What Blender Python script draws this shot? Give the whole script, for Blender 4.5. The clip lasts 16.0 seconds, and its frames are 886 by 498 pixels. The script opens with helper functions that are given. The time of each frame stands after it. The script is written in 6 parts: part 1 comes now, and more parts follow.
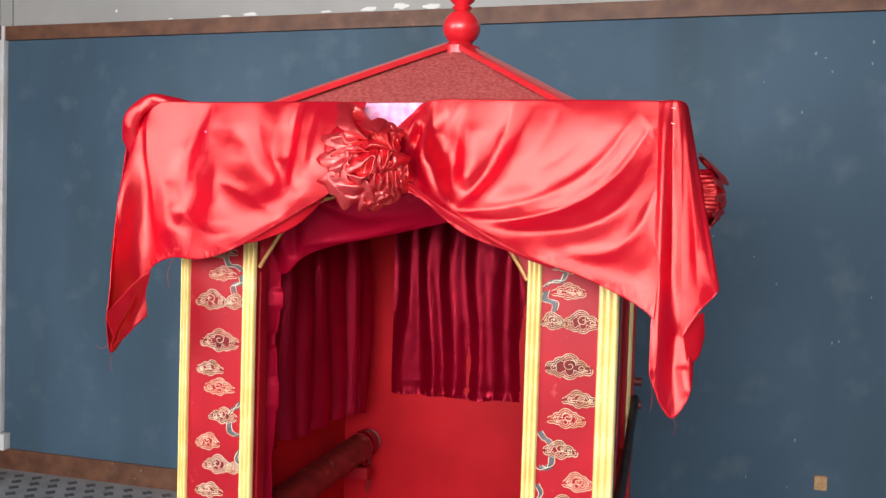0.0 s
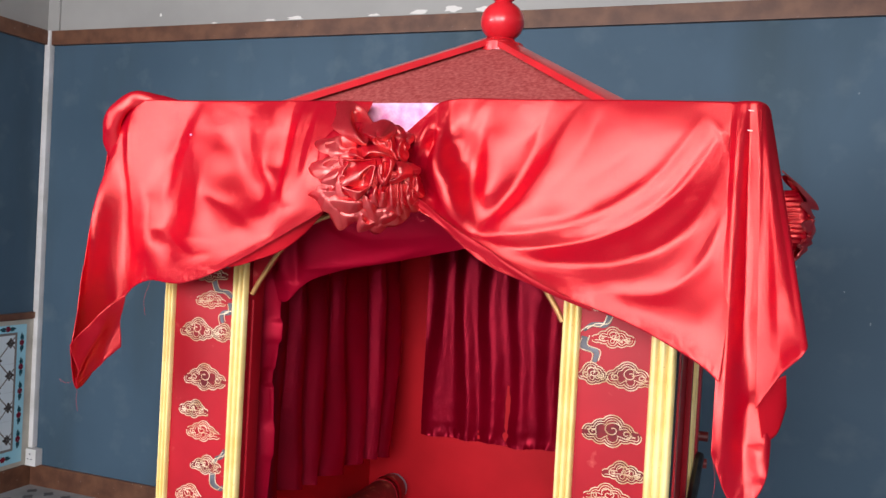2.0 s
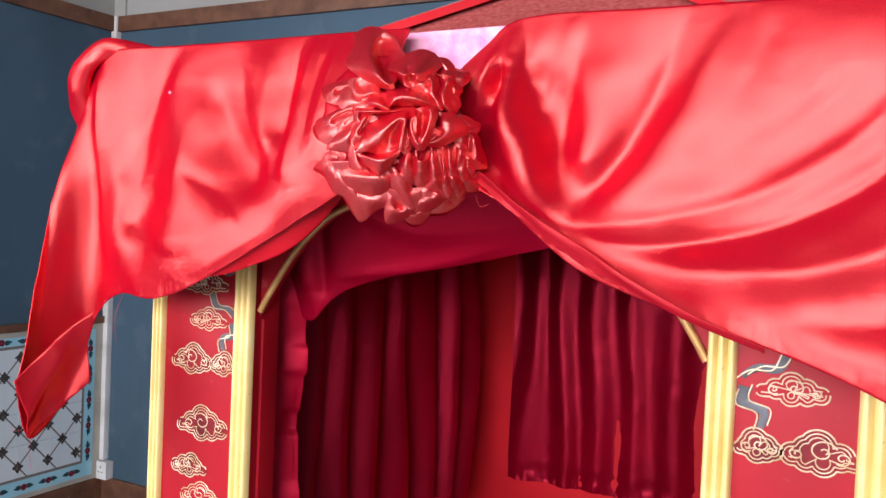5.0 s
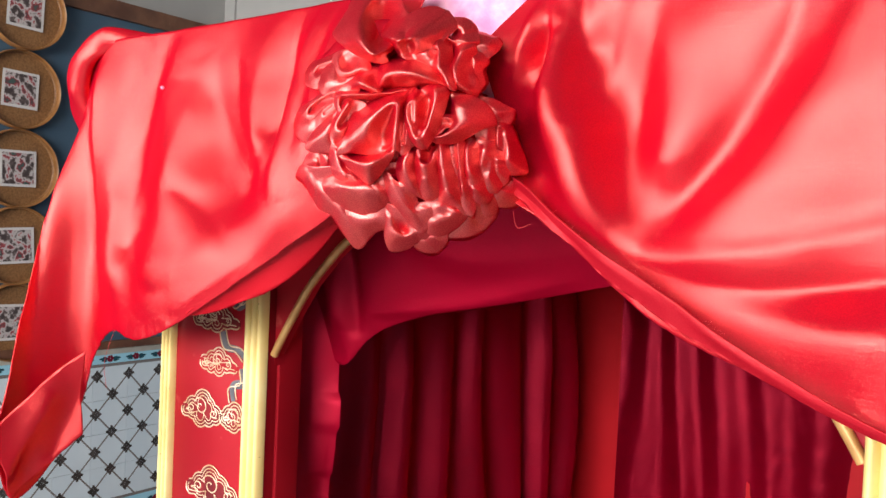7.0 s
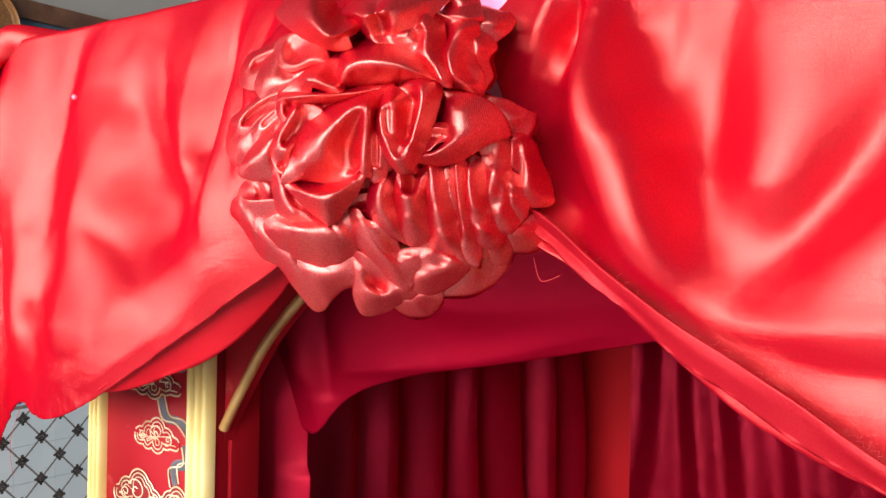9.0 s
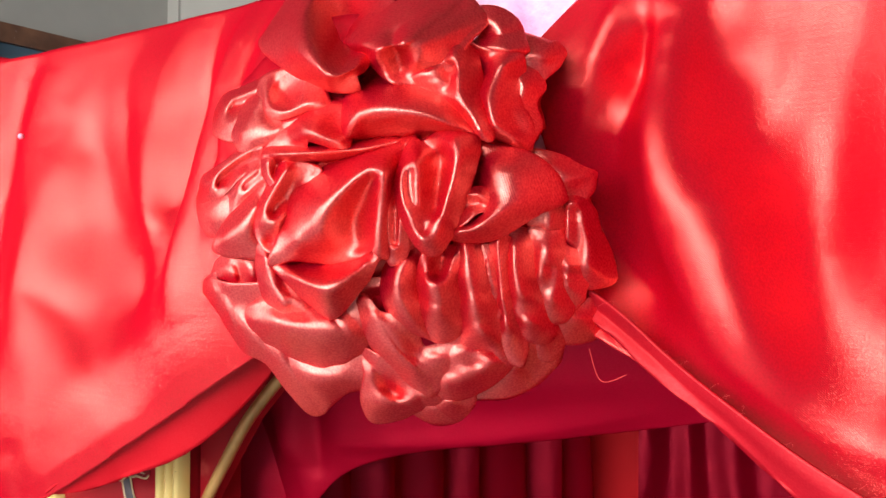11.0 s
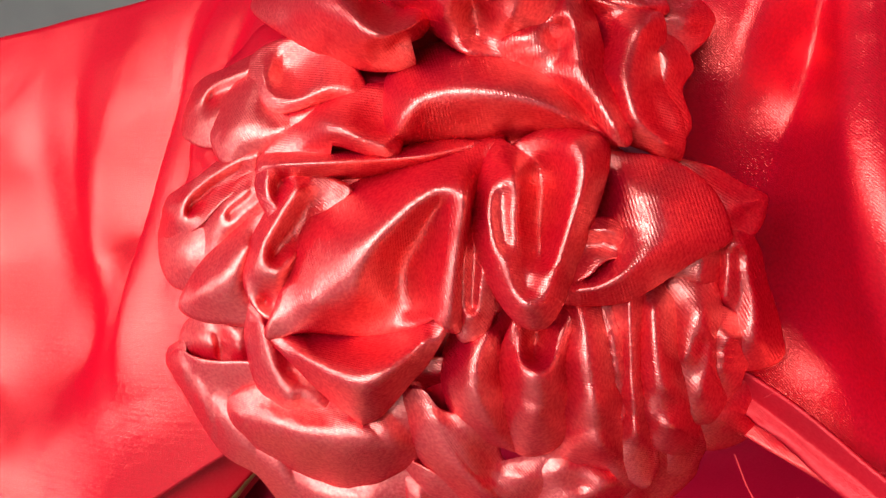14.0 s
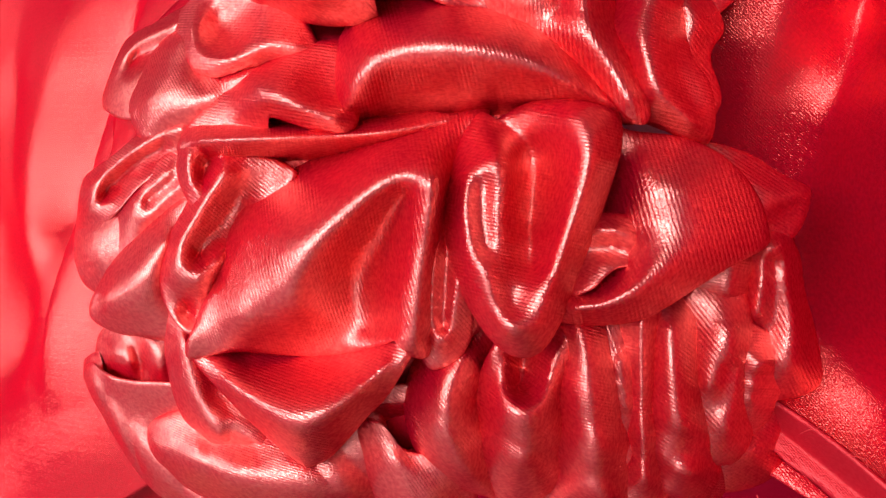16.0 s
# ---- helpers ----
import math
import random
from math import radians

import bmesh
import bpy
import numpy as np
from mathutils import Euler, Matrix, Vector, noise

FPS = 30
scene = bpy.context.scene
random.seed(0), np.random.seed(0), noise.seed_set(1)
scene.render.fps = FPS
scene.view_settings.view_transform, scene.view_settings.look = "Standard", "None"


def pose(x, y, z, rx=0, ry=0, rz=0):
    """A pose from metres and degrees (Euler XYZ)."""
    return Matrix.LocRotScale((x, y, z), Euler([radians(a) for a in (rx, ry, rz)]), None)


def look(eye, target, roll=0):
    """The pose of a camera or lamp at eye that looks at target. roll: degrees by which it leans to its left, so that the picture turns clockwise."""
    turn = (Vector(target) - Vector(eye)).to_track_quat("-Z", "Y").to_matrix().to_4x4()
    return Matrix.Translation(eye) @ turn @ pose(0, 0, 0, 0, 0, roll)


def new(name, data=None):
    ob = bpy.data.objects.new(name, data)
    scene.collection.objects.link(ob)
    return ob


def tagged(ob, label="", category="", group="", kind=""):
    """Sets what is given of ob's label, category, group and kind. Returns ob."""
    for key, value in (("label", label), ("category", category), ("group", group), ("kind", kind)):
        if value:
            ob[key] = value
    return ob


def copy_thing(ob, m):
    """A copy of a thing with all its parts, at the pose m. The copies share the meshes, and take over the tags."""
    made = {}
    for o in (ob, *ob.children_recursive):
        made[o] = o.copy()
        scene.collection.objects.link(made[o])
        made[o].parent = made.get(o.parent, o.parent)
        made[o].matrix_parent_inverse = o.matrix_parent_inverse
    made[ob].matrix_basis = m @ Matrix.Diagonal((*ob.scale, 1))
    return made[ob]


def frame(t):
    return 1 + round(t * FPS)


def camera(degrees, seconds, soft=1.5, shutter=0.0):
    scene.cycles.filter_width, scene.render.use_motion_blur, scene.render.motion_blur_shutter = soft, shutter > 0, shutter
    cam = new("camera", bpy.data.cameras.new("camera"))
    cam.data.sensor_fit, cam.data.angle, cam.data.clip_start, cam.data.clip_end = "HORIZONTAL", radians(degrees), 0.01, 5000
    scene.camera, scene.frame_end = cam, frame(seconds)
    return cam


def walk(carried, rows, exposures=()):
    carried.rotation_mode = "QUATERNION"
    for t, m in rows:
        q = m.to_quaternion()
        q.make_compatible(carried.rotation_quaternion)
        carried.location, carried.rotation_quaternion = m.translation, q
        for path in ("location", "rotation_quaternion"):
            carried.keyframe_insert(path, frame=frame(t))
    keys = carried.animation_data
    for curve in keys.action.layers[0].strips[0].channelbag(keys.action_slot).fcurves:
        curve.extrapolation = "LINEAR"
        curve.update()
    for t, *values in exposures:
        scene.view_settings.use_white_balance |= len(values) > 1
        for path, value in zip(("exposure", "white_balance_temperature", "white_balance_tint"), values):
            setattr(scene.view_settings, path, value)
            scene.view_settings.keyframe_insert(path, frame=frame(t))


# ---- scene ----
cam = camera(56.3, 16.0)
PATH = [
    (0, (0.576, -0.29, 1.345), (0.046, 1.638, 1.272), 1.7),
    (0.5, (0.566, -0.204, 1.351), (0.016, 1.718, 1.287), 2.1),
    (1, (0.569, -0.12, 1.366), (-0.01, 1.794, 1.306), 2.9),
    (1.5, (0.572, -0.053, 1.363), (-0.058, 1.845, 1.307), 3.4),
    (2, (0.581, 0.02, 1.362), (-0.113, 1.895, 1.322), 3.1),
    (2.5, (0.582, 0.069, 1.363), (-0.152, 1.929, 1.327), 2.6),
    (3, (0.549, 0.147, 1.348), (-0.226, 1.99, 1.288), 2.3),
    (3.5, (0.517, 0.245, 1.354), (-0.299, 2.069, 1.282), 2.0),
    (4, (0.488, 0.324, 1.352), (-0.356, 2.136, 1.287), 2.1),
    (4.2, (0.478, 0.347, 1.35), (-0.374, 2.155, 1.288), 2.3),
    (6.3, (0.426, 0.673, 1.374), (-0.662, 2.35, 1.318), 2.3),
    (6.5, (0.423, 0.691, 1.374), (-0.688, 2.353, 1.321), 2.4),
    (7, (0.402, 0.738, 1.374), (-0.796, 2.34, 1.328), 2.4),
    (7.5, (0.38, 0.782, 1.372), (-0.878, 2.336, 1.328), 2.3),
    (8, (0.359, 0.811, 1.377), (-0.885, 2.377, 1.333), 1.9),
    (8.5, (0.318, 0.846, 1.388), (-0.879, 2.447, 1.355), 1.3),
    (9, (0.289, 0.879, 1.397), (-0.876, 2.504, 1.381), 1.2),
    (9.2, (0.283, 0.889, 1.404), (-0.873, 2.521, 1.398), 1.1),
    (11.3, (0.206, 0.95, 1.43), (-0.919, 2.604, 1.459), 0.6),
    (11.5, (0.2, 0.955, 1.432), (-0.928, 2.606, 1.468), 0.7),
    (12, (0.182, 0.967, 1.435), (-0.937, 2.624, 1.481), 0.3),
    (12.5, (0.166, 0.981, 1.437), (-0.952, 2.637, 1.503), 0.3),
    (13, (0.154, 0.99, 1.439), (-0.963, 2.647, 1.528), 0.4),
    (13.5, (0.14, 1.005, 1.439), (-0.969, 2.668, 1.527), 0.4),
    (14, (0.129, 1.019, 1.439), (-0.951, 2.7, 1.516), 0.7),
    (14.5, (0.128, 1.033, 1.444), (-0.937, 2.725, 1.498), 0.8),
    (15, (0.119, 1.04, 1.444), (-0.939, 2.736, 1.494), 1.1),
    (15.5, (0.112, 1.045, 1.444), (-0.943, 2.743, 1.491), 1.5),
    (16, (0.111, 1.055, 1.444), (-0.947, 2.752, 1.482), 1.5),
]
walk(cam, [(t, look(eye, target, roll)) for t, eye, target, roll in PATH], [(0.0, 0.0, 6350, 13), (2.0, -0.12, 6250, 15), (4.0, -0.1, 6050, 18), (6.5, 0.2, 6400, 12), (9.0, 0.28, 6600, 10), (12.5, 0.27, 6800, 7), (14.0, 0.17, 6450, 10), (16.0, 0.02, 6350, 11)])


# ---- world, sun and daylight ----
world = bpy.data.worlds.new("world")
scene.world = world
world.use_nodes = True
wn, wl = world.node_tree.nodes, world.node_tree.links
sky = wn.new("ShaderNodeTexSky")
sky.sky_type, sky.sun_disc = "NISHITA", False
sky.sun_elevation, sky.sun_rotation = radians(50), radians(-27)
wn["Background"].inputs["Strength"].default_value = 0.12
wl.new(sky.outputs["Color"], wn["Background"].inputs["Color"])
sun = new("sun", bpy.data.lights.new("sun", "SUN"))
sun.data.energy, sun.data.angle, sun.data.color = 2.0, radians(0.5), (1.0, 0.95, 0.88)
sun.matrix_world = look((-3, 6, 8), (0, 0, 0))


def daylight(name, x, y, z, w, h, power, aim):
    lamp = new(name, bpy.data.lights.new(name, "AREA"))
    lamp.data.shape, lamp.data.size, lamp.data.size_y = "RECTANGLE", w, h
    lamp.data.energy, lamp.data.color = power, (1.0, 0.97, 0.93)
    lamp.matrix_world = look((x, y, z), aim)
    return lamp


# daylight that comes in by the wide front doorway and by the side doorway
daylight("doorway_light", 0.2, -2.45, 1.98, 3.6, 1.45, 262, (0.0, 1.8, 1.0))
daylight("side_doorway_light", -2.66, -1.3, 1.95, 1.3, 1.5, 90, (0.0, 1.3, 1.3))

# ---- materials ----


def mat(name, color, rough=0.5, metal=0.0, spec=0.5, sheen=0.0, sheen_tint=(1, 1, 1), aniso=0.0, coat=0.0):
    m = bpy.data.materials.new(name)
    m.use_nodes = True
    b = m.node_tree.nodes["Principled BSDF"]
    b.inputs["Base Color"].default_value = (*color, 1)
    b.inputs["Roughness"].default_value = rough
    b.inputs["Metallic"].default_value = metal
    b.inputs["Specular IOR Level"].default_value = spec
    b.inputs["Sheen Weight"].default_value = sheen
    b.inputs["Sheen Tint"].default_value = (*sheen_tint, 1)
    b.inputs["Anisotropic"].default_value = aniso
    b.inputs["Coat Weight"].default_value = coat
    return m


def vary(m, scale, low, high, detail=6, contrast=(0.35, 0.65), coords="Object"):
    """Base colour between two tones by a noise."""
    t = m.node_tree
    b = t.nodes["Principled BSDF"]
    tc = t.nodes.new("ShaderNodeTexCoord")
    nz = t.nodes.new("ShaderNodeTexNoise")
    nz.inputs["Scale"].default_value, nz.inputs["Detail"].default_value = scale, detail
    rp = t.nodes.new("ShaderNodeValToRGB")
    rp.color_ramp.elements[0].position, rp.color_ramp.elements[1].position = contrast
    rp.color_ramp.elements[0].color, rp.color_ramp.elements[1].color = (*low, 1), (*high, 1)
    t.links.new(tc.outputs[coords], nz.inputs["Vector"])
    t.links.new(nz.outputs["Fac"], rp.inputs["Fac"])
    old = [l.from_socket for l in b.inputs["Base Color"].links]
    t.links.new(rp.outputs["Color"], b.inputs["Base Color"])
    return rp.outputs["Color"]


def overlay(m, scale, tone, low, high, detail=4, stretch=(1, 1, 1), strength=1.0):
    """A second tone laid over the base colour where a noise is high: stains and wear."""
    t = m.node_tree
    b = t.nodes["Principled BSDF"]
    tc = t.nodes.new("ShaderNodeTexCoord")
    mp = t.nodes.new("ShaderNodeMapping")
    mp.inputs["Scale"].default_value = stretch
    nz = t.nodes.new("ShaderNodeTexNoise")
    nz.inputs["Scale"].default_value, nz.inputs["Detail"].default_value = scale, detail
    mr = t.nodes.new("ShaderNodeMapRange")
    mr.inputs["From Min"].default_value, mr.inputs["From Max"].default_value = low, high
    mr.inputs["To Max"].default_value = strength
    mx = t.nodes.new("ShaderNodeMix")
    mx.data_type = "RGBA"
    t.links.new(tc.outputs["Object"], mp.inputs["Vector"])
    t.links.new(mp.outputs["Vector"], nz.inputs["Vector"])
    t.links.new(nz.outputs["Fac"], mr.inputs["Value"])
    t.links.new(mr.outputs["Result"], mx.inputs["Factor"])
    if b.inputs["Base Color"].links:
        t.links.new(b.inputs["Base Color"].links[0].from_socket, mx.inputs["A"])
    else:
        mx.inputs["A"].default_value = b.inputs["Base Color"].default_value
    mx.inputs["B"].default_value = (*tone, 1)
    t.links.new(mx.outputs["Result"], b.inputs["Base Color"])


def bumpy(m, scale, strength, distance=0.002, detail=5, coords="Object"):
    t = m.node_tree
    b = t.nodes["Principled BSDF"]
    tc = t.nodes.new("ShaderNodeTexCoord")
    nz = t.nodes.new("ShaderNodeTexNoise")
    nz.inputs["Scale"].default_value, nz.inputs["Detail"].default_value = scale, detail
    bp = t.nodes.new("ShaderNodeBump")
    bp.inputs["Strength"].default_value, bp.inputs["Distance"].default_value = strength, distance
    t.links.new(tc.outputs[coords], nz.inputs["Vector"])
    t.links.new(nz.outputs["Fac"], bp.inputs["Height"])
    if b.inputs["Normal"].links:
        t.links.new(b.inputs["Normal"].links[0].from_socket, bp.inputs["Normal"])
    t.links.new(bp.outputs["Normal"], b.inputs["Normal"])


def weave(m, period, strength):
    """Fine diagonal twill lines along the cloth's own UV, in metres."""
    t = m.node_tree
    b = t.nodes["Principled BSDF"]
    tc = t.nodes.new("ShaderNodeTexCoord")
    wv = t.nodes.new("ShaderNodeTexWave")
    wv.wave_type, wv.bands_direction = "BANDS", "DIAGONAL"
    wv.inputs["Scale"].default_value = 0.62 / period
    wv.inputs["Distortion"].default_value, wv.inputs["Detail"].default_value = 0.6, 2
    bp = t.nodes.new("ShaderNodeBump")
    bp.inputs["Strength"].default_value, bp.inputs["Distance"].default_value = strength, 0.0005
    t.links.new(tc.outputs["UV"], wv.inputs["Vector"])
    t.links.new(wv.outputs["Fac"], bp.inputs["Height"])
    t.links.new(bp.outputs["Normal"], b.inputs["Normal"])


def slubs(m, strength):
    """Thicker threads that run across the cloth here and there."""
    t = m.node_tree
    b = t.nodes["Principled BSDF"]
    tc = t.nodes.new("ShaderNodeTexCoord")
    mp = t.nodes.new("ShaderNodeMapping")
    mp.inputs["Scale"].default_value = (14, 520, 14)
    nz = t.nodes.new("ShaderNodeTexNoise")
    nz.inputs["Scale"].default_value, nz.inputs["Detail"].default_value = 1.0, 3
    bp = t.nodes.new("ShaderNodeBump")
    bp.inputs["Strength"].default_value, bp.inputs["Distance"].default_value = strength, 0.001
    t.links.new(tc.outputs["UV"], mp.inputs["Vector"])
    t.links.new(mp.outputs["Vector"], nz.inputs["Vector"])
    t.links.new(nz.outputs["Fac"], bp.inputs["Height"])
    t.links.new(b.inputs["Normal"].links[0].from_socket, bp.inputs["Normal"])
    t.links.new(bp.outputs["Normal"], b.inputs["Normal"])


def satin(name, color, shade, gloss, rough, share, twill=0.12, period=0.00062, stretch=0.0):
    """Woven satin: a matt red ground under a broad warm sheen from the floating threads."""
    m = mat(name, color, 0.7, 0.0, 0.0)
    vary(m, 9, shade, color, 5, (0.3, 0.7))
    weave(m, period, twill)
    bumpy(m, 70, 0.15, 0.002, 5)
    bumpy(m, 2400, 0.45, 0.0004, 2)
    slubs(m, 0.10)
    t = m.node_tree
    b = t.nodes["Principled BSDF"]
    g = t.nodes.new("ShaderNodeBsdfAnisotropic")
    g.distribution = "BECKMANN"
    g.inputs["Color"].default_value = (*gloss, 1)
    g.inputs["Roughness"].default_value, g.inputs["Anisotropy"].default_value = rough, stretch
    if stretch:
        along_thread = t.nodes.new("ShaderNodeTangent")
        along_thread.direction_type, along_thread.uv_map = "UV_MAP", "UVMap"
        t.links.new(along_thread.outputs["Tangent"], g.inputs["Tangent"])
    mx = t.nodes.new("ShaderNodeMixShader")
    # the sheen sparkles from thread to thread
    tc = t.nodes.new("ShaderNodeTexCoord")
    nz = t.nodes.new("ShaderNodeTexNoise")
    nz.inputs["Scale"].default_value, nz.inputs["Detail"].default_value = 1100, 4
    mr = t.nodes.new("ShaderNodeMapRange")
    mr.inputs["From Min"].default_value, mr.inputs["From Max"].default_value = 0.35, 0.65
    mr.inputs["To Min"].default_value, mr.inputs["To Max"].default_value = 0.72 * share, 1.28 * share
    t.links.new(tc.outputs["Object"], nz.inputs["Vector"])
    t.links.new(nz.outputs["Fac"], mr.inputs["Value"])
    t.links.new(mr.outputs["Result"], mx.inputs["Fac"])
    t.links.new(b.inputs["Normal"].links[0].from_socket, g.inputs["Normal"])
    t.links.new(b.outputs["BSDF"], mx.inputs[1])
    t.links.new(g.outputs["BSDF"], mx.inputs[2])
    t.links.new(mx.outputs["Shader"], t.nodes["Material Output"].inputs["Surface"])
    return m


SATIN = satin("red_satin", (0.42, 0.0028, 0.017), (0.36, 0.0024, 0.014), (1.0, 0.14, 0.12), 0.265, 0.30, 0.12, 0.0008)
ROSE = satin("red_rosette_satin", (0.41, 0.0027, 0.018), (0.35, 0.0023, 0.015), (1.0, 0.34, 0.30), 0.41, 0.50, 0.18, 0.0009, 0.3)
MAGENTA = satin("crimson_lining", (0.35, 0.0022, 0.021), (0.28, 0.0018, 0.017), (0.9, 0.05, 0.10), 0.36, 0.11)
WINE = satin("wine_satin", (0.185, 0.0008, 0.010), (0.135, 0.0006, 0.007), (1.0, 0.045, 0.10), 0.22, 0.13)
# right hem's reverse: the shadow over it is put into a darker red
HEM_SHADED = satin("shaded_red_satin_back", (0.36, 0.007, 0.018), (0.28, 0.005, 0.013), (1.0, 0.16, 0.16), 0.45, 0.12)
HEM = satin("red_satin_back", (0.48, 0.006, 0.016), (0.40, 0.005, 0.013), (1.0, 0.18, 0.19), 0.5, 0.08)

LACQUER = mat("red_lacquer", (0.33, 0.006, 0.014), 0.42, 0, 0.2)
vary(LACQUER, 6, (0.28, 0.005, 0.012), (0.36, 0.008, 0.017))
overlay(LACQUER, 40, (0.6, 0.12, 0.1), 0.66, 0.8, 6, strength=0.5)
bumpy(LACQUER, 120, 0.05, 0.001)
INNER = mat("inner_red_paint", (0.55, 0.008, 0.015), 0.6, 0, 0.2)
vary(INNER, 4, (0.45, 0.006, 0.012), (0.58, 0.01, 0.018))
bumpy(INNER, 80, 0.06, 0.001)
ROOF = mat("roof_red_cloth", (0.40, 0.06, 0.055), 0.75)
vary(ROOF, 120, (0.30, 0.03, 0.03), (0.5, 0.12, 0.11), 8, (0.35, 0.7))
bumpy(ROOF, 300, 0.3, 0.001)
RIDGE = mat("bright_red_paint", (0.62, 0.012, 0.02), 0.32, 0, 0.5, coat=0.3)
vary(RIDGE, 8, (0.5, 0.008, 0.015), (0.66, 0.014, 0.024))
bumpy(RIDGE, 50, 0.08, 0.001)
PINK = mat("pink_brocade", (0.78, 0.28, 0.45), 0.5, 0.1, 0.5, 0.4)
vary(PINK, 60, (0.68, 0.2, 0.4), (0.85, 0.42, 0.58), 8)
bumpy(PINK, 200, 0.5, 0.002)
GOLD = mat("gold_paint", (0.82, 0.64, 0.26), 0.42, 0.15, 0.4)
vary(GOLD, 14, (0.74, 0.55, 0.19), (0.86, 0.70, 0.32))
overlay(GOLD, 180, (0.25, 0.12, 0.03), 0.72, 0.78, 2, strength=0.8)
bumpy(GOLD, 90, 0.1, 0.001)
OLDGOLD = mat("aged_gold_paint", (0.52, 0.29, 0.10), 0.38, 0.3, 0.5)
vary(OLDGOLD, 30, (0.38, 0.19, 0.06), (0.58, 0.33, 0.12))
LINE = mat("pale_gold_line", (0.78, 0.66, 0.5), 0.4, 0.2)
vary(LINE, 60, (0.50, 0.34, 0.18), (0.74, 0.62, 0.46))
INK = mat("dark_motif_paint", (0.18, 0.013, 0.018), 0.5, 0, 0.2)
vary(INK, 40, (0.11, 0.011, 0.015), (0.25, 0.014, 0.02))
SLATE = mat("slate_motif_paint", (0.07, 0.075, 0.09), 0.45)
vary(SLATE, 40, (0.05, 0.05, 0.06), (0.11, 0.11, 0.13))
DARKWOOD = mat("dark_red_pole_paint", (0.16, 0.012, 0.012), 0.45)
vary(DARKWOOD, 20, (0.1, 0.008, 0.008), (0.2, 0.018, 0.016))
overlay(DARKWOOD, 30, (0.4, 0.16, 0.1), 0.62, 0.7, 5, strength=0.8)
BLUETOP = mat("pale_blue_end", (0.3, 0.45, 0.55), 0.5)
IRON = mat("black_iron", (0.03, 0.03, 0.032), 0.5, 0.6)
vary(IRON, 30, (0.02, 0.02, 0.022), (0.05, 0.048, 0.045))

BLUE = mat("blue_wall_paint", (0.075, 0.138, 0.2), 0.6, 0, 0.2)
vary(BLUE, 1.3, (0.050, 0.091, 0.134), (0.070, 0.121, 0.174), 8, (0.3, 0.7))
overlay(BLUE, 2.5, (0.045, 0.075, 0.095), 0.52, 0.75, 8, (1, 1, 0.25), 0.75)
overlay(BLUE, 7, (0.12, 0.17, 0.21), 0.56, 0.75, 9, strength=0.5)
bumpy(BLUE, 30, 0.08, 0.004)
PALE = mat("pale_upper_wall_paint", (0.5, 0.5, 0.48), 0.7)
vary(PALE, 1.5, (0.31, 0.31, 0.30), (0.40, 0.40, 0.385), 8)
overlay(PALE, 5, (0.36, 0.36, 0.34), 0.58, 0.8, 8, strength=0.5)
bumpy(PALE, 25, 0.1, 0.004)
FLAKE = mat("bare_white_plaster", (0.78, 0.77, 0.74), 0.8)
NICK = mat("pale_nick", (0.25, 0.3, 0.34), 0.8)
BROWN = mat("brown_timber", (0.13, 0.055, 0.03), 0.5)
vary(BROWN, 12, (0.09, 0.035, 0.02), (0.17, 0.075, 0.04), 8)
overlay(BROWN, 70, (0.45, 0.42, 0.38), 0.7, 0.75, 6, strength=0.7)
bumpy(BROWN, 60, 0.2, 0.002)
WHITE = mat("white_plastic", (0.72, 0.72, 0.72), 0.4)
vary(WHITE, 10, (0.62, 0.62, 0.6), (0.76, 0.76, 0.76))
GLAZE = mat("pale_glazed_tile", (0.5, 0.56, 0.6), 0.16, 0, 0.5)
vary(GLAZE, 5, (0.58, 0.67, 0.72), (0.66, 0.74, 0.78))
SKYGLAZE = mat("light_blue_glazed_tile", (0.25, 0.5, 0.62), 0.16)
vary(SKYGLAZE, 5, (0.30, 0.60, 0.72), (0.38, 0.68, 0.80))
CREAM = mat("cream_edge_tile", (0.42, 0.4, 0.34), 0.3)
vary(CREAM, 10, (0.36, 0.34, 0.29), (0.47, 0.45, 0.38))
GROUT = mat("grey_grout", (0.3, 0.3, 0.29), 0.9)
MOTIF = mat("dark_tile_motif", (0.06, 0.05, 0.045), 0.2)
vary(MOTIF, 60, (0.04, 0.035, 0.03), (0.1, 0.085, 0.08))
TAUPE = mat("taupe_lattice_line", (0.2, 0.18, 0.17), 0.2)
BLOOM = mat("dark_red_tile_flower", (0.16, 0.015, 0.03), 0.18)
LEAF = mat("teal_tile_leaf", (0.02, 0.07, 0.09), 0.18)
CANE = mat("woven_cane", (0.36, 0.19, 0.07), 0.5)
vary(CANE, 150, (0.19, 0.085, 0.03), (0.30, 0.15, 0.055), 4)
bumpy(CANE, 260, 0.6, 0.002)
RIM = mat("bent_cane_rim", (0.4, 0.2, 0.07), 0.4)
vary(RIM, 30, (0.22, 0.095, 0.03), (0.34, 0.16, 0.055))
PAPER = mat("picture_paper", (0.62, 0.6, 0.58), 0.7)
PRINT = mat("printed_picture", (0.5, 0.48, 0.46), 0.7)


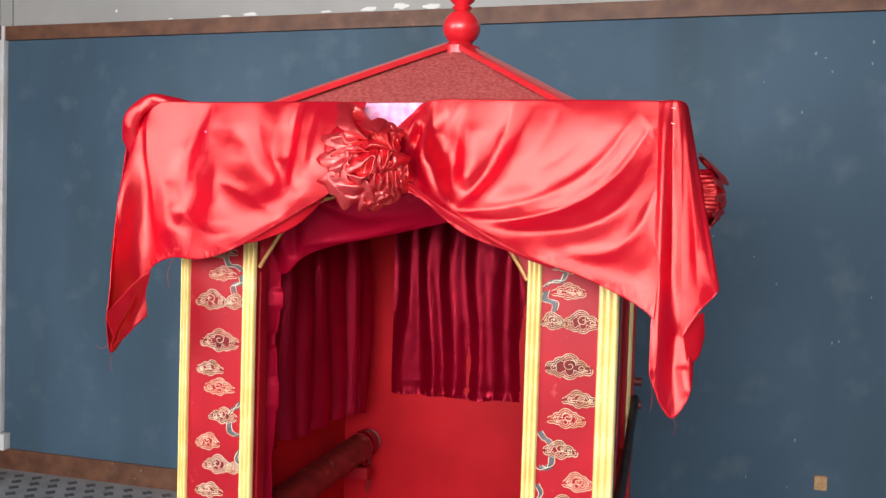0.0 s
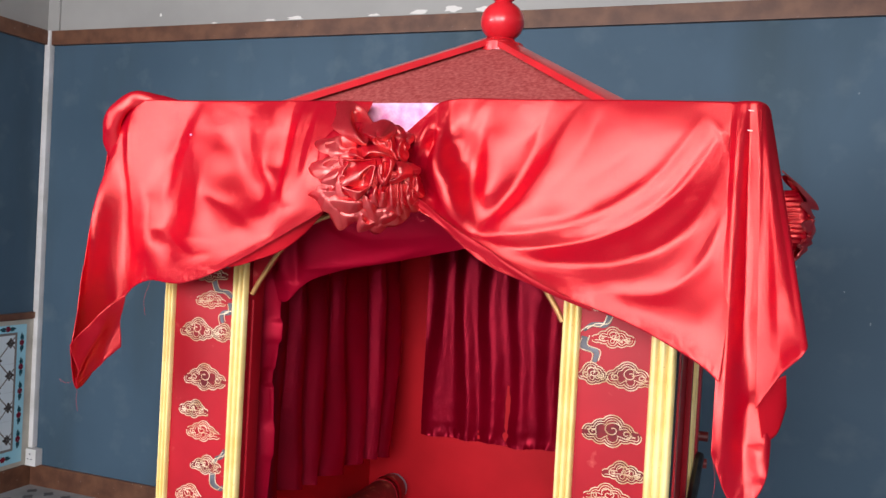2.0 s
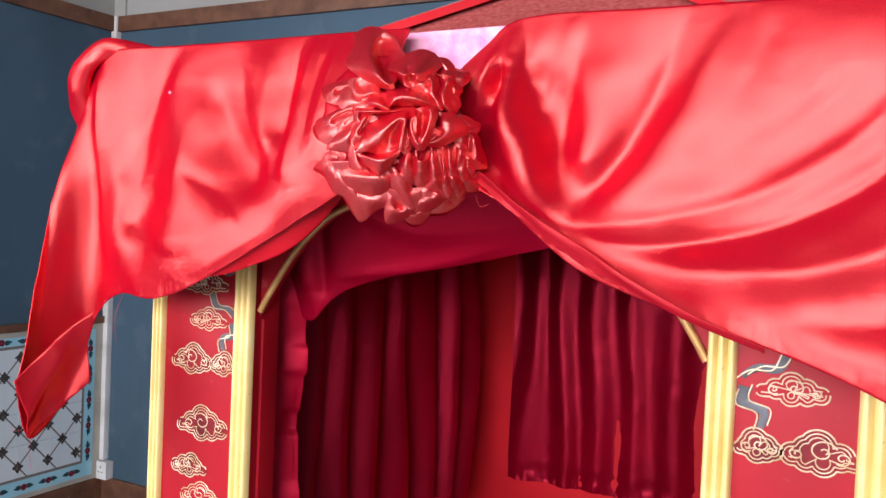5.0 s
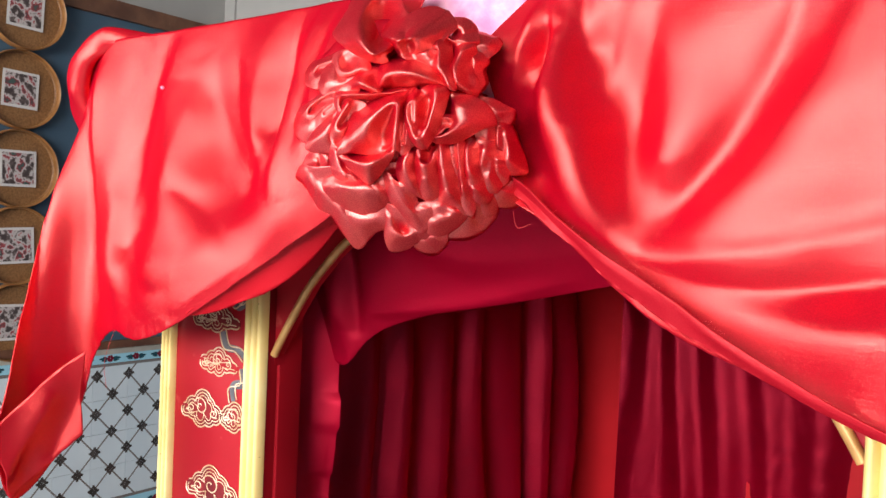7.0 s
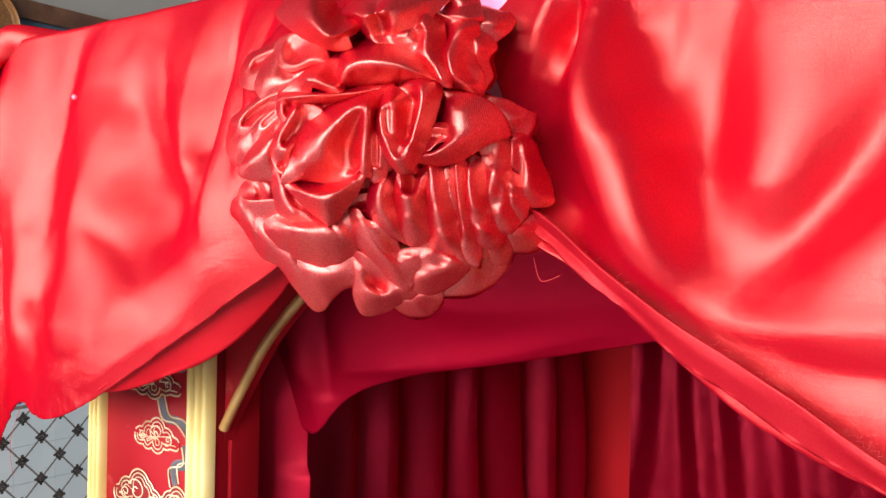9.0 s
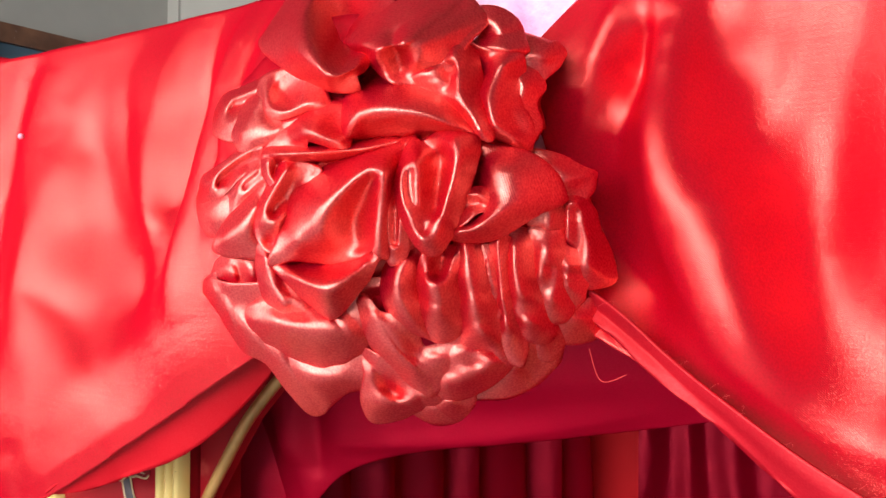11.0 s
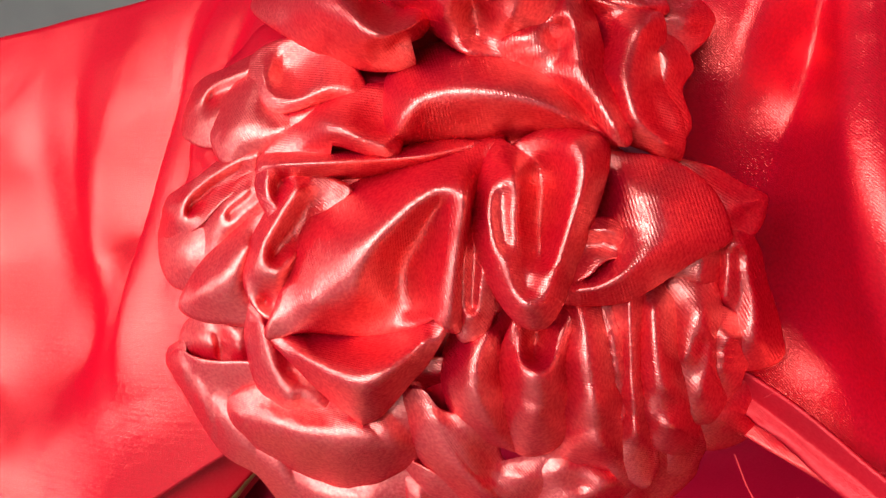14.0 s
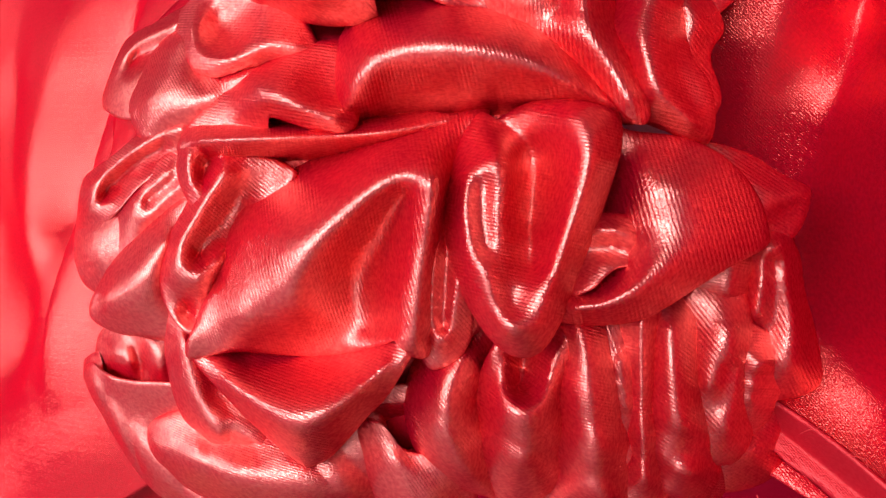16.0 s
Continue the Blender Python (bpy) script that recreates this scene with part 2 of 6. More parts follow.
def blots(m, scale):
    """Irregular blots of dark, grey, red and bare paper."""
    t = m.node_tree
    tc = t.nodes.new("ShaderNodeTexCoord")
    nz = t.nodes.new("ShaderNodeTexNoise")
    nz.inputs["Scale"].default_value, nz.inputs["Detail"].default_value = scale, 4
    rp = t.nodes.new("ShaderNodeValToRGB")
    rp.color_ramp.elements[0].position, rp.color_ramp.elements[0].color = 0.40, (0.05, 0.035, 0.035, 1)
    rp.color_ramp.elements[1].position, rp.color_ramp.elements[1].color = 0.46, (0.12, 0.09, 0.085, 1)
    for at, tone in ((0.49, (0.46, 0.42, 0.41, 1)), (0.54, (0.50, 0.46, 0.45, 1)), (0.57, (0.34, 0.05, 0.06, 1)), (0.63, (0.10, 0.04, 0.045, 1)), (0.68, (0.05, 0.09, 0.08, 1))):
        rp.color_ramp.elements.new(at).color = tone
    t.links.new(tc.outputs["Object"], nz.inputs["Vector"])
    t.links.new(nz.outputs["Fac"], rp.inputs["Fac"])
    t.links.new(rp.outputs["Color"], t.nodes["Principled BSDF"].inputs["Base Color"])


blots(PRINT, 30)
CEMENT = mat("grey_cement_tile", (0.3, 0.32, 0.33), 0.45)
vary(CEMENT, 8, (0.23, 0.245, 0.25), (0.32, 0.335, 0.345))
CHARCOAL = mat("charcoal_tile_inlay", (0.07, 0.08, 0.09), 0.45)
# unseen ceiling, darkened so that the satin reflects less of the room
DARK_CEILING = mat("darkened_ceiling", (0.16, 0.13, 0.1), 0.8)
vary(DARK_CEILING, 2, (0.13, 0.1, 0.08), (0.2, 0.16, 0.13))
CHIPWOOD = mat("bare_wood_chip", (0.5, 0.3, 0.13), 0.6)
vary(CHIPWOOD, 60, (0.4, 0.22, 0.09), (0.58, 0.37, 0.18))
THREAD = mat("red_thread", (0.6, 0.03, 0.04), 0.7)

# ---- mesh helpers ----


def mesh_of(bm, name, smooth=True):
    me = bpy.data.meshes.new(name)
    bm.normal_update()
    bm.to_mesh(me)
    bm.free()
    if smooth:
        me.polygons.foreach_set("use_smooth", [True] * len(me.polygons))
        me.set_sharp_from_angle(angle=radians(40))
    return me


def part(name, bm, material, parent=None, label="", smooth=True):
    me = mesh_of(bm, name, smooth)
    me.materials.append(material)
    ob = new(name, me)
    ob.parent = parent
    if label:
        ob["label"] = label
    return ob


def empty(name, loc, label, category, group="", kind=""):
    ob = new(name)
    ob.location = loc
    ob.empty_display_size = 0.05
    bpy.context.view_layer.update()
    return tagged(ob, label, category, group, kind)


def box(bm, lo, hi, bevel=0.0):
    c = [(a + b) / 2 for a, b in zip(lo, hi)]
    s = [b - a for a, b in zip(lo, hi)]
    geo = bmesh.ops.create_cube(bm, size=1, matrix=Matrix.LocRotScale(c, None, s))
    if bevel:
        edges = list({e for v in geo["verts"] for e in v.link_edges})
        bmesh.ops.bevel(bm, geom=edges, offset=bevel, segments=2, profile=0.7, affect="EDGES")
    return bm


def boxed(lo, hi, bevel=0.0):
    return box(bmesh.new(), lo, hi, bevel)


def spline(pts, t):
    """Catmull-Rom through the points, t from 0 to 1."""
    n = len(pts) - 1
    k = min(int(t * n), n - 1)
    f = t * n - k
    p0, p1, p2, p3 = (Vector(pts[max(0, min(n, k + i))]) for i in (-1, 0, 1, 2))
    return 0.5 * ((2 * p1) + (p2 - p0) * f + (2 * p0 - 5 * p1 + 4 * p2 - p3) * f * f + (3 * p1 - p0 - 3 * p2 + p3) * f ** 3)


def spline_at(pts, knots, t):
    """The same with the points at the given places between 0 and 1."""
    n = len(pts) - 1
    k = 0
    while k < n - 1 and t > knots[k + 1]:
        k += 1
    f = (t - knots[k]) / (knots[k + 1] - knots[k])
    return spline(pts, (k + min(max(f, 0), 1)) / n)


def tube(bm, pts, r, n=8, steps=24, flat=1.0, caps=True):
    """A round bar along a smooth line."""
    rings = []
    for i in range(steps + 1):
        t = i / steps
        p = spline(pts, t)
        d = (spline(pts, min(1, t + 0.01)) - spline(pts, max(0, t - 0.01))).normalized()
        a = d.cross(Vector((0, 1, 0)))
        a = a.normalized() if a.length > 1e-3 else Vector((1, 0, 0))
        b = a.cross(d)
        rr = r[0] + (r[1] - r[0]) * t if isinstance(r, tuple) else r
        rings.append([bm.verts.new(p + rr * (a * math.cos(q) + b * flat * math.sin(q))) for q in (2 * math.pi * j / n for j in range(n))])
    for u, v in zip(rings, rings[1:]):
        for j in range(n):
            bm.faces.new((u[j], u[(j + 1) % n], v[(j + 1) % n], v[j]))
    if caps:
        bm.faces.new(rings[0][::-1])
        bm.faces.new(rings[-1])
    return bm


def lathe(bm, profile, center, n=32):
    """Turned about an upright axis; profile of (radius, height)."""
    rings = []
    for r, z in profile:
        rings.append([bm.verts.new((center[0] + r * math.cos(2 * math.pi * j / n), center[1] + r * math.sin(2 * math.pi * j / n), center[2] + z)) for j in range(n)])
    for u, v in zip(rings, rings[1:]):
        for j in range(n):
            bm.faces.new((u[j], u[(j + 1) % n], v[(j + 1) % n], v[j]))
    bm.faces.new(rings[0][::-1])
    bm.faces.new(rings[-1])
    return bm


def prism(bm, outline, depth, place):
    """A flat outline of (u, v) raised by depth; place turns (u, v, w) into the world."""
    a = [bm.verts.new(place(u, v, 0)) for u, v in outline]
    b = [bm.verts.new(place(u, v, depth)) for u, v in outline]
    n = len(outline)
    bm.faces.new(b)
    for j in range(n):
        bm.faces.new((a[j], a[(j + 1) % n], b[(j + 1) % n], b[j]))
    return bm


# ---- the room ----
FLOOR, CEIL, LEFT, RIGHT, BACK, FRONT = 0.0, 2.95, -2.72, 3.2, 3.18, -2.5
RAIL_LOW, RAIL_HIGH = 2.175, 2.245


def structure(name, bm, material, label, category):
    ob = part(name, bm, material, None, "", False)
    return tagged(ob, label, category, "", "structure")


structure("floor", boxed((LEFT - 0.2, FRONT - 3, -0.12), (RIGHT + 0.2, BACK + 0.2, 0)), CEMENT, "grey cement tiled floor with charcoal inlay", "floor")
structure("ceiling", boxed((LEFT - 0.2, FRONT - 0.2, CEIL), (RIGHT + 0.2, BACK + 0.2, CEIL + 0.12)), DARK_CEILING, "unseen ceiling, kept dark brown to cut reflections", "ceiling")
structure("wall_back", boxed((LEFT - 0.2, BACK, 0), (RIGHT + 0.2, BACK + 0.2, RAIL_HIGH)), BLUE, "scuffed grey-blue painted back wall", "wall")
side = bmesh.new()
box(side, (LEFT - 0.2, 0.0, 0), (LEFT, BACK, RAIL_HIGH))
box(side, (LEFT - 0.2, FRONT, 0), (LEFT, -2.0, RAIL_HIGH))
structure("wall_left", side, BLUE, "grey-blue painted side wall with tile panel", "wall")
structure("wall_right", boxed((RIGHT, FRONT, 0), (RIGHT + 0.2, BACK, RAIL_HIGH)), BLUE, "grey-blue painted side wall", "wall")
structure("upper_wall_back", boxed((LEFT - 0.2, BACK, RAIL_HIGH), (RIGHT + 0.2, BACK + 0.2, CEIL)), PALE, "pale grey upper wall with peeling paint", "wall")
side = bmesh.new()
box(side, (LEFT - 0.2, 0.0, RAIL_HIGH), (LEFT, BACK, CEIL))
box(side, (LEFT - 0.2, FRONT, RAIL_HIGH), (LEFT, -2.0, CEIL))
box(side, (LEFT - 0.2, -2.0, 2.72), (LEFT, 0.0, CEIL))
structure("upper_wall_left", side, PALE, "pale grey upper side wall", "wall")
structure("upper_wall_right", boxed((RIGHT, FRONT, RAIL_HIGH), (RIGHT + 0.2, BACK, CEIL)), PALE, "pale grey upper side wall", "wall")
front = bmesh.new()
box(front, (LEFT - 0.2, FRONT - 0.2, 0), (-1.65, FRONT, CEIL))
box(front, (2.1, FRONT - 0.2, 0), (RIGHT + 0.2, FRONT, CEIL))
box(front, (-1.65, FRONT - 0.2, 2.72), (2.1, FRONT, CEIL))
structure("wall_front", front, PALE, "pale wall with a wide open doorway", "wall")
structure("ground", boxed((-60, -60, -0.2), (60, 60, -0.13)), CEMENT, "grey paved ground outside the doorway", "ground")

# picture rail, skirting, conduit
structure("trim_rail_back", boxed((LEFT, BACK - 0.022, RAIL_LOW), (RIGHT, BACK, RAIL_HIGH), 0.003), BROWN, "worn brown timber picture rail", "rail")
structure("trim_rail_left", boxed((LEFT, 0.0, RAIL_LOW), (LEFT + 0.022, BACK - 0.022, RAIL_HIGH), 0.003), BROWN, "worn brown timber picture rail", "rail")
structure("baseboard_back", boxed((LEFT, BACK - 0.014, 0), (RIGHT, BACK, 0.105), 0.002), BROWN, "scuffed brown skirting board", "baseboard")
structure("baseboard_left", boxed((LEFT, 0.0, 0), (LEFT + 0.014, BACK - 0.014, 0.105), 0.002), BROWN, "scuffed brown skirting board", "baseboard")
structure("trim_dado_left", boxed((LEFT, 0.2, 0.83), (LEFT + 0.02, BACK, 0.862), 0.003), BROWN, "brown timber dado rail above the tiles", "rail")
structure("trim_corner_strip", boxed((LEFT, BACK - 0.012, RAIL_HIGH), (LEFT + 0.07, BACK, CEIL), 0.002), PALE, "pale board strip in the corner", "trim")

# conduit and socket in the corner
conduit = empty("cable_conduit", (-2.70, BACK - 0.02, 0.2), "white plastic cable conduit running up the corner", "conduit")
conduit_z = conduit.location.copy()


def under(ob, parent):
    """Parent ob, whose mesh is in world coordinates, keeping its place."""
    ob.parent = parent
    ob.matrix_parent_inverse = parent.matrix_world.inverted()
    return ob


def piece(name, bm, material, parent, label="", smooth=True):
    return under(part(name, bm, material, None, label, smooth), parent)


piece("cover", boxed((-2.716, BACK - 0.03, 0.19), (-2.682, BACK, RAIL_HIGH), 0.003), WHITE, conduit)
socket = empty("wall_socket", (-2.69, BACK - 0.02, 0.1), "white surface-mounted electric socket under the conduit", "socket")
piece("back_box", boxed((-2.722 + 0.004, BACK - 0.034, 0.104), (-2.646, BACK, 0.186), 0.004), WHITE, socket)
piece("face_plate", boxed((-2.719, BACK - 0.044, 0.103), (-2.645, BACK - 0.034, 0.187), 0.004), WHITE, socket)
for dx, dz, w, h in ((0, 0.016, 0.005, 0.010), (-0.011, -0.008, 0.009, 0.004), (0.011, -0.008, 0.009, 0.004)):
    piece("slot", boxed((-2.682 + dx - w / 2, BACK - 0.0455, 0.145 + dz - h / 2), (-2.682 + dx + w / 2, BACK - 0.0435, 0.145 + dz + h / 2)), CHARCOAL, socket)


# ---- sedan chair ----
CX, CY = 0.0, 1.815
chair = empty("sedan_chair", (CX, CY, 0), "red lacquered wedding sedan chair with gold trim, draped in red satin", "sedan chair")
FY, RY = 1.356, 2.29
TOP, EAVE = 1.575, 1.40


def moulding(x0, x1, y, z0, z1, d):
    """A gold strip with rounded reeds, on the front."""
    prof = []
    n = 30
    for i in range(n + 1):
        u = i / n
        reed = 0.12 + 0.88 * abs(math.sin(math.pi * (u * 3 + 0.02))) ** 0.6
        edge = min(1, u / 0.04, (1 - u) / 0.04)
        prof.append((x0 + (x1 - x0) * u, y - d * reed * (0.3 + 0.7 * edge)))
    bm = bmesh.new()
    rows = [[bm.verts.new((x, yy, z)) for x, yy in prof] + [bm.verts.new((x1, y + 0.002, z)), bm.verts.new((x0, y + 0.002, z))] for z in (z0, z1)]
    m = len(rows[0])
    for j in range(m):
        bm.faces.new((rows[0][j], rows[0][(j + 1) % m], rows[1][(j + 1) % m], rows[1][j]))
    bm.faces.new(rows[0][::-1])
    bm.faces.new(rows[1])
    bmesh.ops.recalc_face_normals(bm, faces=bm.faces)
    return bm


Z0 = 0.12
for s in (-1, 1):
    inner, outer = 0.300 * s, 0.482 * s
    a, b = sorted((inner, outer))
    piece("front_panel", boxed((a + 0.004, FY + 0.004, Z0), (b - 0.004, FY + 0.022, EAVE), 0.002), LACQUER, chair)
    for e0, e1 in ((0.301, 0.331) if s > 0 else (0.3025, 0.334), (0.444, 0.484) if s > 0 else (0.466, 0.4885)):
        lo, hi = sorted((e0 * s, e1 * s))
        piece("gold_moulding", moulding(lo, hi, FY + 0.004, Z0, EAVE, 0.009), GOLD, chair, "gold-painted reeded moulding")
    # jamb of the doorway, seen as a red return
    lo, hi = sorted((0.300 * s, 0.330 * s))
    piece("door_jamb", boxed((lo, FY + 0.022, Z0), (hi, FY + 0.056, EAVE), 0.003), LACQUER, chair)
    # outer return of the front frame
    lo, hi = sorted((0.462 * s, 0.484 * s))
    piece("corner_post", boxed((lo, FY + 0.023, 0), (hi, FY + 0.06, EAVE), 0.003), IRON, chair)
    piece("rear_post", boxed((lo, RY - 0.05, 0), (hi, RY, EAVE), 0.003), LACQUER, chair)
    # side wall with battens and gold beads
    lo, hi = sorted((0.445 * s, 0.458 * s))
    piece("side_wall", boxed((lo, FY + 0.06, Z0), (hi, RY - 0.02, EAVE), 0.002), INNER, chair)
    for y, z1, m, w in ((1.50, 0.80, IRON, 0.05), (1.66, 0.72, RIDGE, 0.03), (2.05, 0.72, LACQUER, 0.03)):
        lo, hi = sorted((0.4585 * s, 0.472 * s))
        piece("batten", boxed((lo, y, z1), (hi, y + w, EAVE), 0.002), m, chair)
    for y in (2.12, 2.20):
        lo, hi = sorted((0.4585 * s, 0.478 * s))
        piece("gold_bead", boxed((lo, y, 0.70), (hi, y + 0.012, EAVE), 0.003), GOLD, chair)
    lo, hi = sorted((0.4585 * s, 0.49 * s))
    piece("belt_rail", boxed((lo, FY + 0.06, 0.66), (hi, RY - 0.05, 0.715), 0.003), LACQUER, chair)
    strap = bmesh.new()
    tube(strap, [(0.487 * s, 1.40, 0.72), (0.489 * s, 1.8, 0.77), (0.492 * s, 2.22, 0.83)], 0.011, 8, 8)
    piece("iron_strap", strap, IRON, chair, "black iron strap along the side")
    for z in (0.80, 0.87):
        knob = bmesh.new()
        tube(knob, [(0.47 * s, 2.27, z), (0.49 * s, 2.27, z), (0.508 * s, 2.27, z)], 0.013, 12, 4)
        piece("peg", knob, DARKWOOD, chair)
piece("rear_wall", boxed((-0.445, 2.262, Z0), (0.445, 2.275, EAVE), 0.002), INNER, chair)
piece("chair_floor", boxed((-0.462, FY + 0.03, Z0), (0.462, RY - 0.05, Z0 + 0.03), 0.003), DARKWOOD, chair)
piece("sill", boxed((-0.30, FY + 0.01, Z0), (0.30, FY + 0.05, 0.42), 0.004), LACQUER, chair)
piece("inner_ceiling", boxed((-0.46, FY + 0.02, EAVE), (0.46, RY - 0.01, EAVE + 0.015)), INNER, chair)

# spandrels with a gold bead that close the doorway to an arch
for s in (-1, 1):
    arc = [(-0.300, 1.214), (-0.299, 1.226), (-0.286, 1.248), (-0.271, 1.271), (-0.246, 1.307), (-0.213, 1.341), (-0.185, 1.363), (-0.13, 1.385), (-0.06, 1.394)]
    arc = [(x * -s, z) for x, z in arc]
    outline = arc + [(-0.06 * -s, EAVE), (-0.300 * -s, EAVE)]
    bm = prism(bmesh.new(), outline, 0.014, lambda u, v, w: (u, FY + 0.028 - w, v))
    bmesh.ops.recalc_face_normals(bm, faces=bm.faces)
    piece("spandrel", bm, LACQUER, chair, "", False)
    bead = tube(bmesh.new(), [(x, FY + 0.012, z) for x, z in arc[1:]], 0.0046, 10, 36)
    piece("arch_bead", bead, OLDGOLD, chair, "thin gold bead round the arch")

# cornice box under the drapery
EX = 0.57
fy0, fy1 = 1.296, 2.334
for lo, hi in (((-EX, fy0, EAVE + 0.02), (EX, fy0 + 0.02, TOP)), ((-EX, fy1 - 0.02, EAVE + 0.02), (EX, fy1, TOP)), ((-EX, fy0 + 0.02, EAVE + 0.02), (-EX + 0.02, fy1 - 0.02, TOP)), ((EX - 0.02, fy0 + 0.02, EAVE + 0.02), (EX, fy1 - 0.02, TOP))):
    piece("cornice_board", boxed(lo, hi, 0.003), PINK, chair, "pink brocade cornice board")
piece("cornice_soffit", boxed((-EX + 0.02, fy0 + 0.02, EAVE + 0.02), (EX - 0.02, fy1 - 0.02, EAVE + 0.035)), INNER, chair)

# hipped roof with broad ridge bands
apex = Vector((0.02, CY, 1.80))
corners = [Vector((x, y, 1.482)) for x, y in ((-0.545, 1.32), (0.545, 1.32), (0.545, 2.31), (-0.545, 2.31))]
for i in range(4):
    p, q = corners[i], corners[(i + 1) % 4]
    bm = bmesh.new()
    down = Vector((0, 0, -0.012))
    v = [bm.verts.new(c) for c in (p, q, apex, p + down, q + down, apex + down)]
    for f in ((0, 1, 2), (5, 4, 3), (0, 3, 4, 1), (1, 4, 5, 2), (2, 5, 3, 0)):
        bm.faces.new([v[k] for k in f])
    bmesh.ops.subdivide_edges(bm, edges=bm.edges, cuts=3, use_grid_fill=True)
    piece("roof_slope", bm, ROOF, chair, "faded red cloth roof slope", False)
    # ridge band: a low gable along the hip
    d = (apex - p)
    side = d.cross(Vector((0, 0, 1))).normalized()
    bm = bmesh.new()
    w = 0.032
    up = Vector((0, 0, 0.012))
    a0 = [p + side * w + up * 0.2 - Vector((0, 0, 0.012)), p + up + Vector((0, 0, 0.006)), p - side * w - Vector((0, 0, 0.010))]
    ring = []
    for k in range(9):
        t = k / 8 * 0.985
        ww = w * (1 - 0.25 * t)
        c = p + d * t
        ring.append([bm.verts.new(c + side * ww + Vector((0, 0, -0.004))), bm.verts.new(c + side * ww + Vector((0, 0, 0.010))), bm.verts.new(c + Vector((0, 0, 0.016))), bm.verts.new(c - side * ww + Vector((0, 0, 0.010))), bm.verts.new(c - side * ww + Vector((0, 0, -0.004)))])
    for r0, r1 in zip(ring, ring[1:]):
        for j in range(4):
            bm.faces.new((r0[j], r0[j + 1], r1[j + 1], r1[j]))
    bmesh.ops.recalc_face_normals(bm, faces=bm.faces)
    piece("ridge_band", bm, RIDGE, chair, "glossy red ridge board")

# turned finial: collar, two balls, tip
bm = bmesh.new()
prof = [(0.05, -0.02), (0.05, 0.0), (0.034, 0.006), (0.03, 0.012)]
for a in range(-70, 75, 10):
    prof.append((0.049 * math.cos(radians(a)), 0.052 + 0.046 * math.sin(radians(a))))
prof += [(0.020, 0.099), (0.026, 0.104), (0.020, 0.109)]
for a in range(-60, 65, 10):
    prof.append((0.037 * math.cos(radians(a)), 0.142 + 0.036 * math.sin(radians(a))))
prof += [(0.014, 0.178), (0.018, 0.19), (0.010, 0.21), (0.002, 0.235)]
lathe(bm, prof, (0.03, CY, 1.79))
piece("finial", bm, RIDGE, chair, "glossy red turned double-ball finial")

# carrying pole laid inside along the wall
pole = empty("carrying_pole", (-0.36, 1.9, 0.56), "worn dark red wooden pole lying inside the sedan chair", "pole")
bm = tube(bmesh.new(), [(-0.37, 1.40, 0.60), (-0.362, 1.8, 0.605), (-0.352, 2.225, 0.612)], 0.043, 20, 20)
piece("shaft", bm, DARKWOOD, pole)
bm = tube(bmesh.new(), [(-0.353, 2.16, 0.611), (-0.353, 2.175, 0.611), (-0.3525, 2.19, 0.611)], 0.046, 20, 4)
piece("band", bm, LACQUER, pole)
bm = tube(bmesh.new(), [(-0.352, 2.225, 0.612), (-0.352, 2.232, 0.612), (-0.352, 2.24, 0.612)], 0.040, 20, 4)
piece("end_cap", bm, BLUETOP, pole, "pale blue worn end")
bm = tube(bmesh.new(), [(-0.33, 2.2, 0.58), (-0.335, 2.195, 0.54), (-0.33, 2.19, 0.50), (-0.335, 2.19, 0.46)], 0.004, 6, 16)
piece("cord", bm, DARKWOOD, pole)
for y in (1.48, 2.12):
    piece("pole_bracket", boxed((-0.444, y, 0.52), (-0.31, y + 0.04, 0.558), 0.004), LACQUER, chair)


# ---- cloud motifs on the front panels ----
def lobed(w, h, k, shrink=0.0):
    """A cloud's outline: the rounded lobes of several overlapping circles."""
    sway = 0.12 * math.sin(k * 2.1)
    circles = [(-0.62 * w, -0.10 * h, 0.50 * h), (-0.28 * w, 0.12 * h, 0.66 * h), (0.04 * w + sway * w, 0.34 * h, 0.74 * h), (0.40 * w, 0.02 * h, 0.60 * h), (0.72 * w, -0.16 * h, 0.36 * h), (0.05 * w, -0.28 * h, 0.62 * h), (-0.32 * w, -0.26 * h, 0.52 * h)]
    if k % 2:
        circles = [(-x, y, r) for x, y, r in circles]
    # pull flat shapes together so that the lobes stay joined
    circles = [(x * min(1, 2.3 * h / w), y, r) for x, y, r in circles]
    out = []
    for i in range(120):
        a = 2 * math.pi * i / 120
        dx, dy = math.cos(a), math.sin(a)
        far = 0.1 * h
        for x, y, r in circles:
            r -= shrink
            along = x * dx + y * dy
            off = x * x + y * y - along * along
            if r > 0 and off < r * r:
                far = max(far, along + math.sqrt(r * r - off))
        out.append((dx * far * max(1, w / (2.3 * h)), dy * far))
    return out


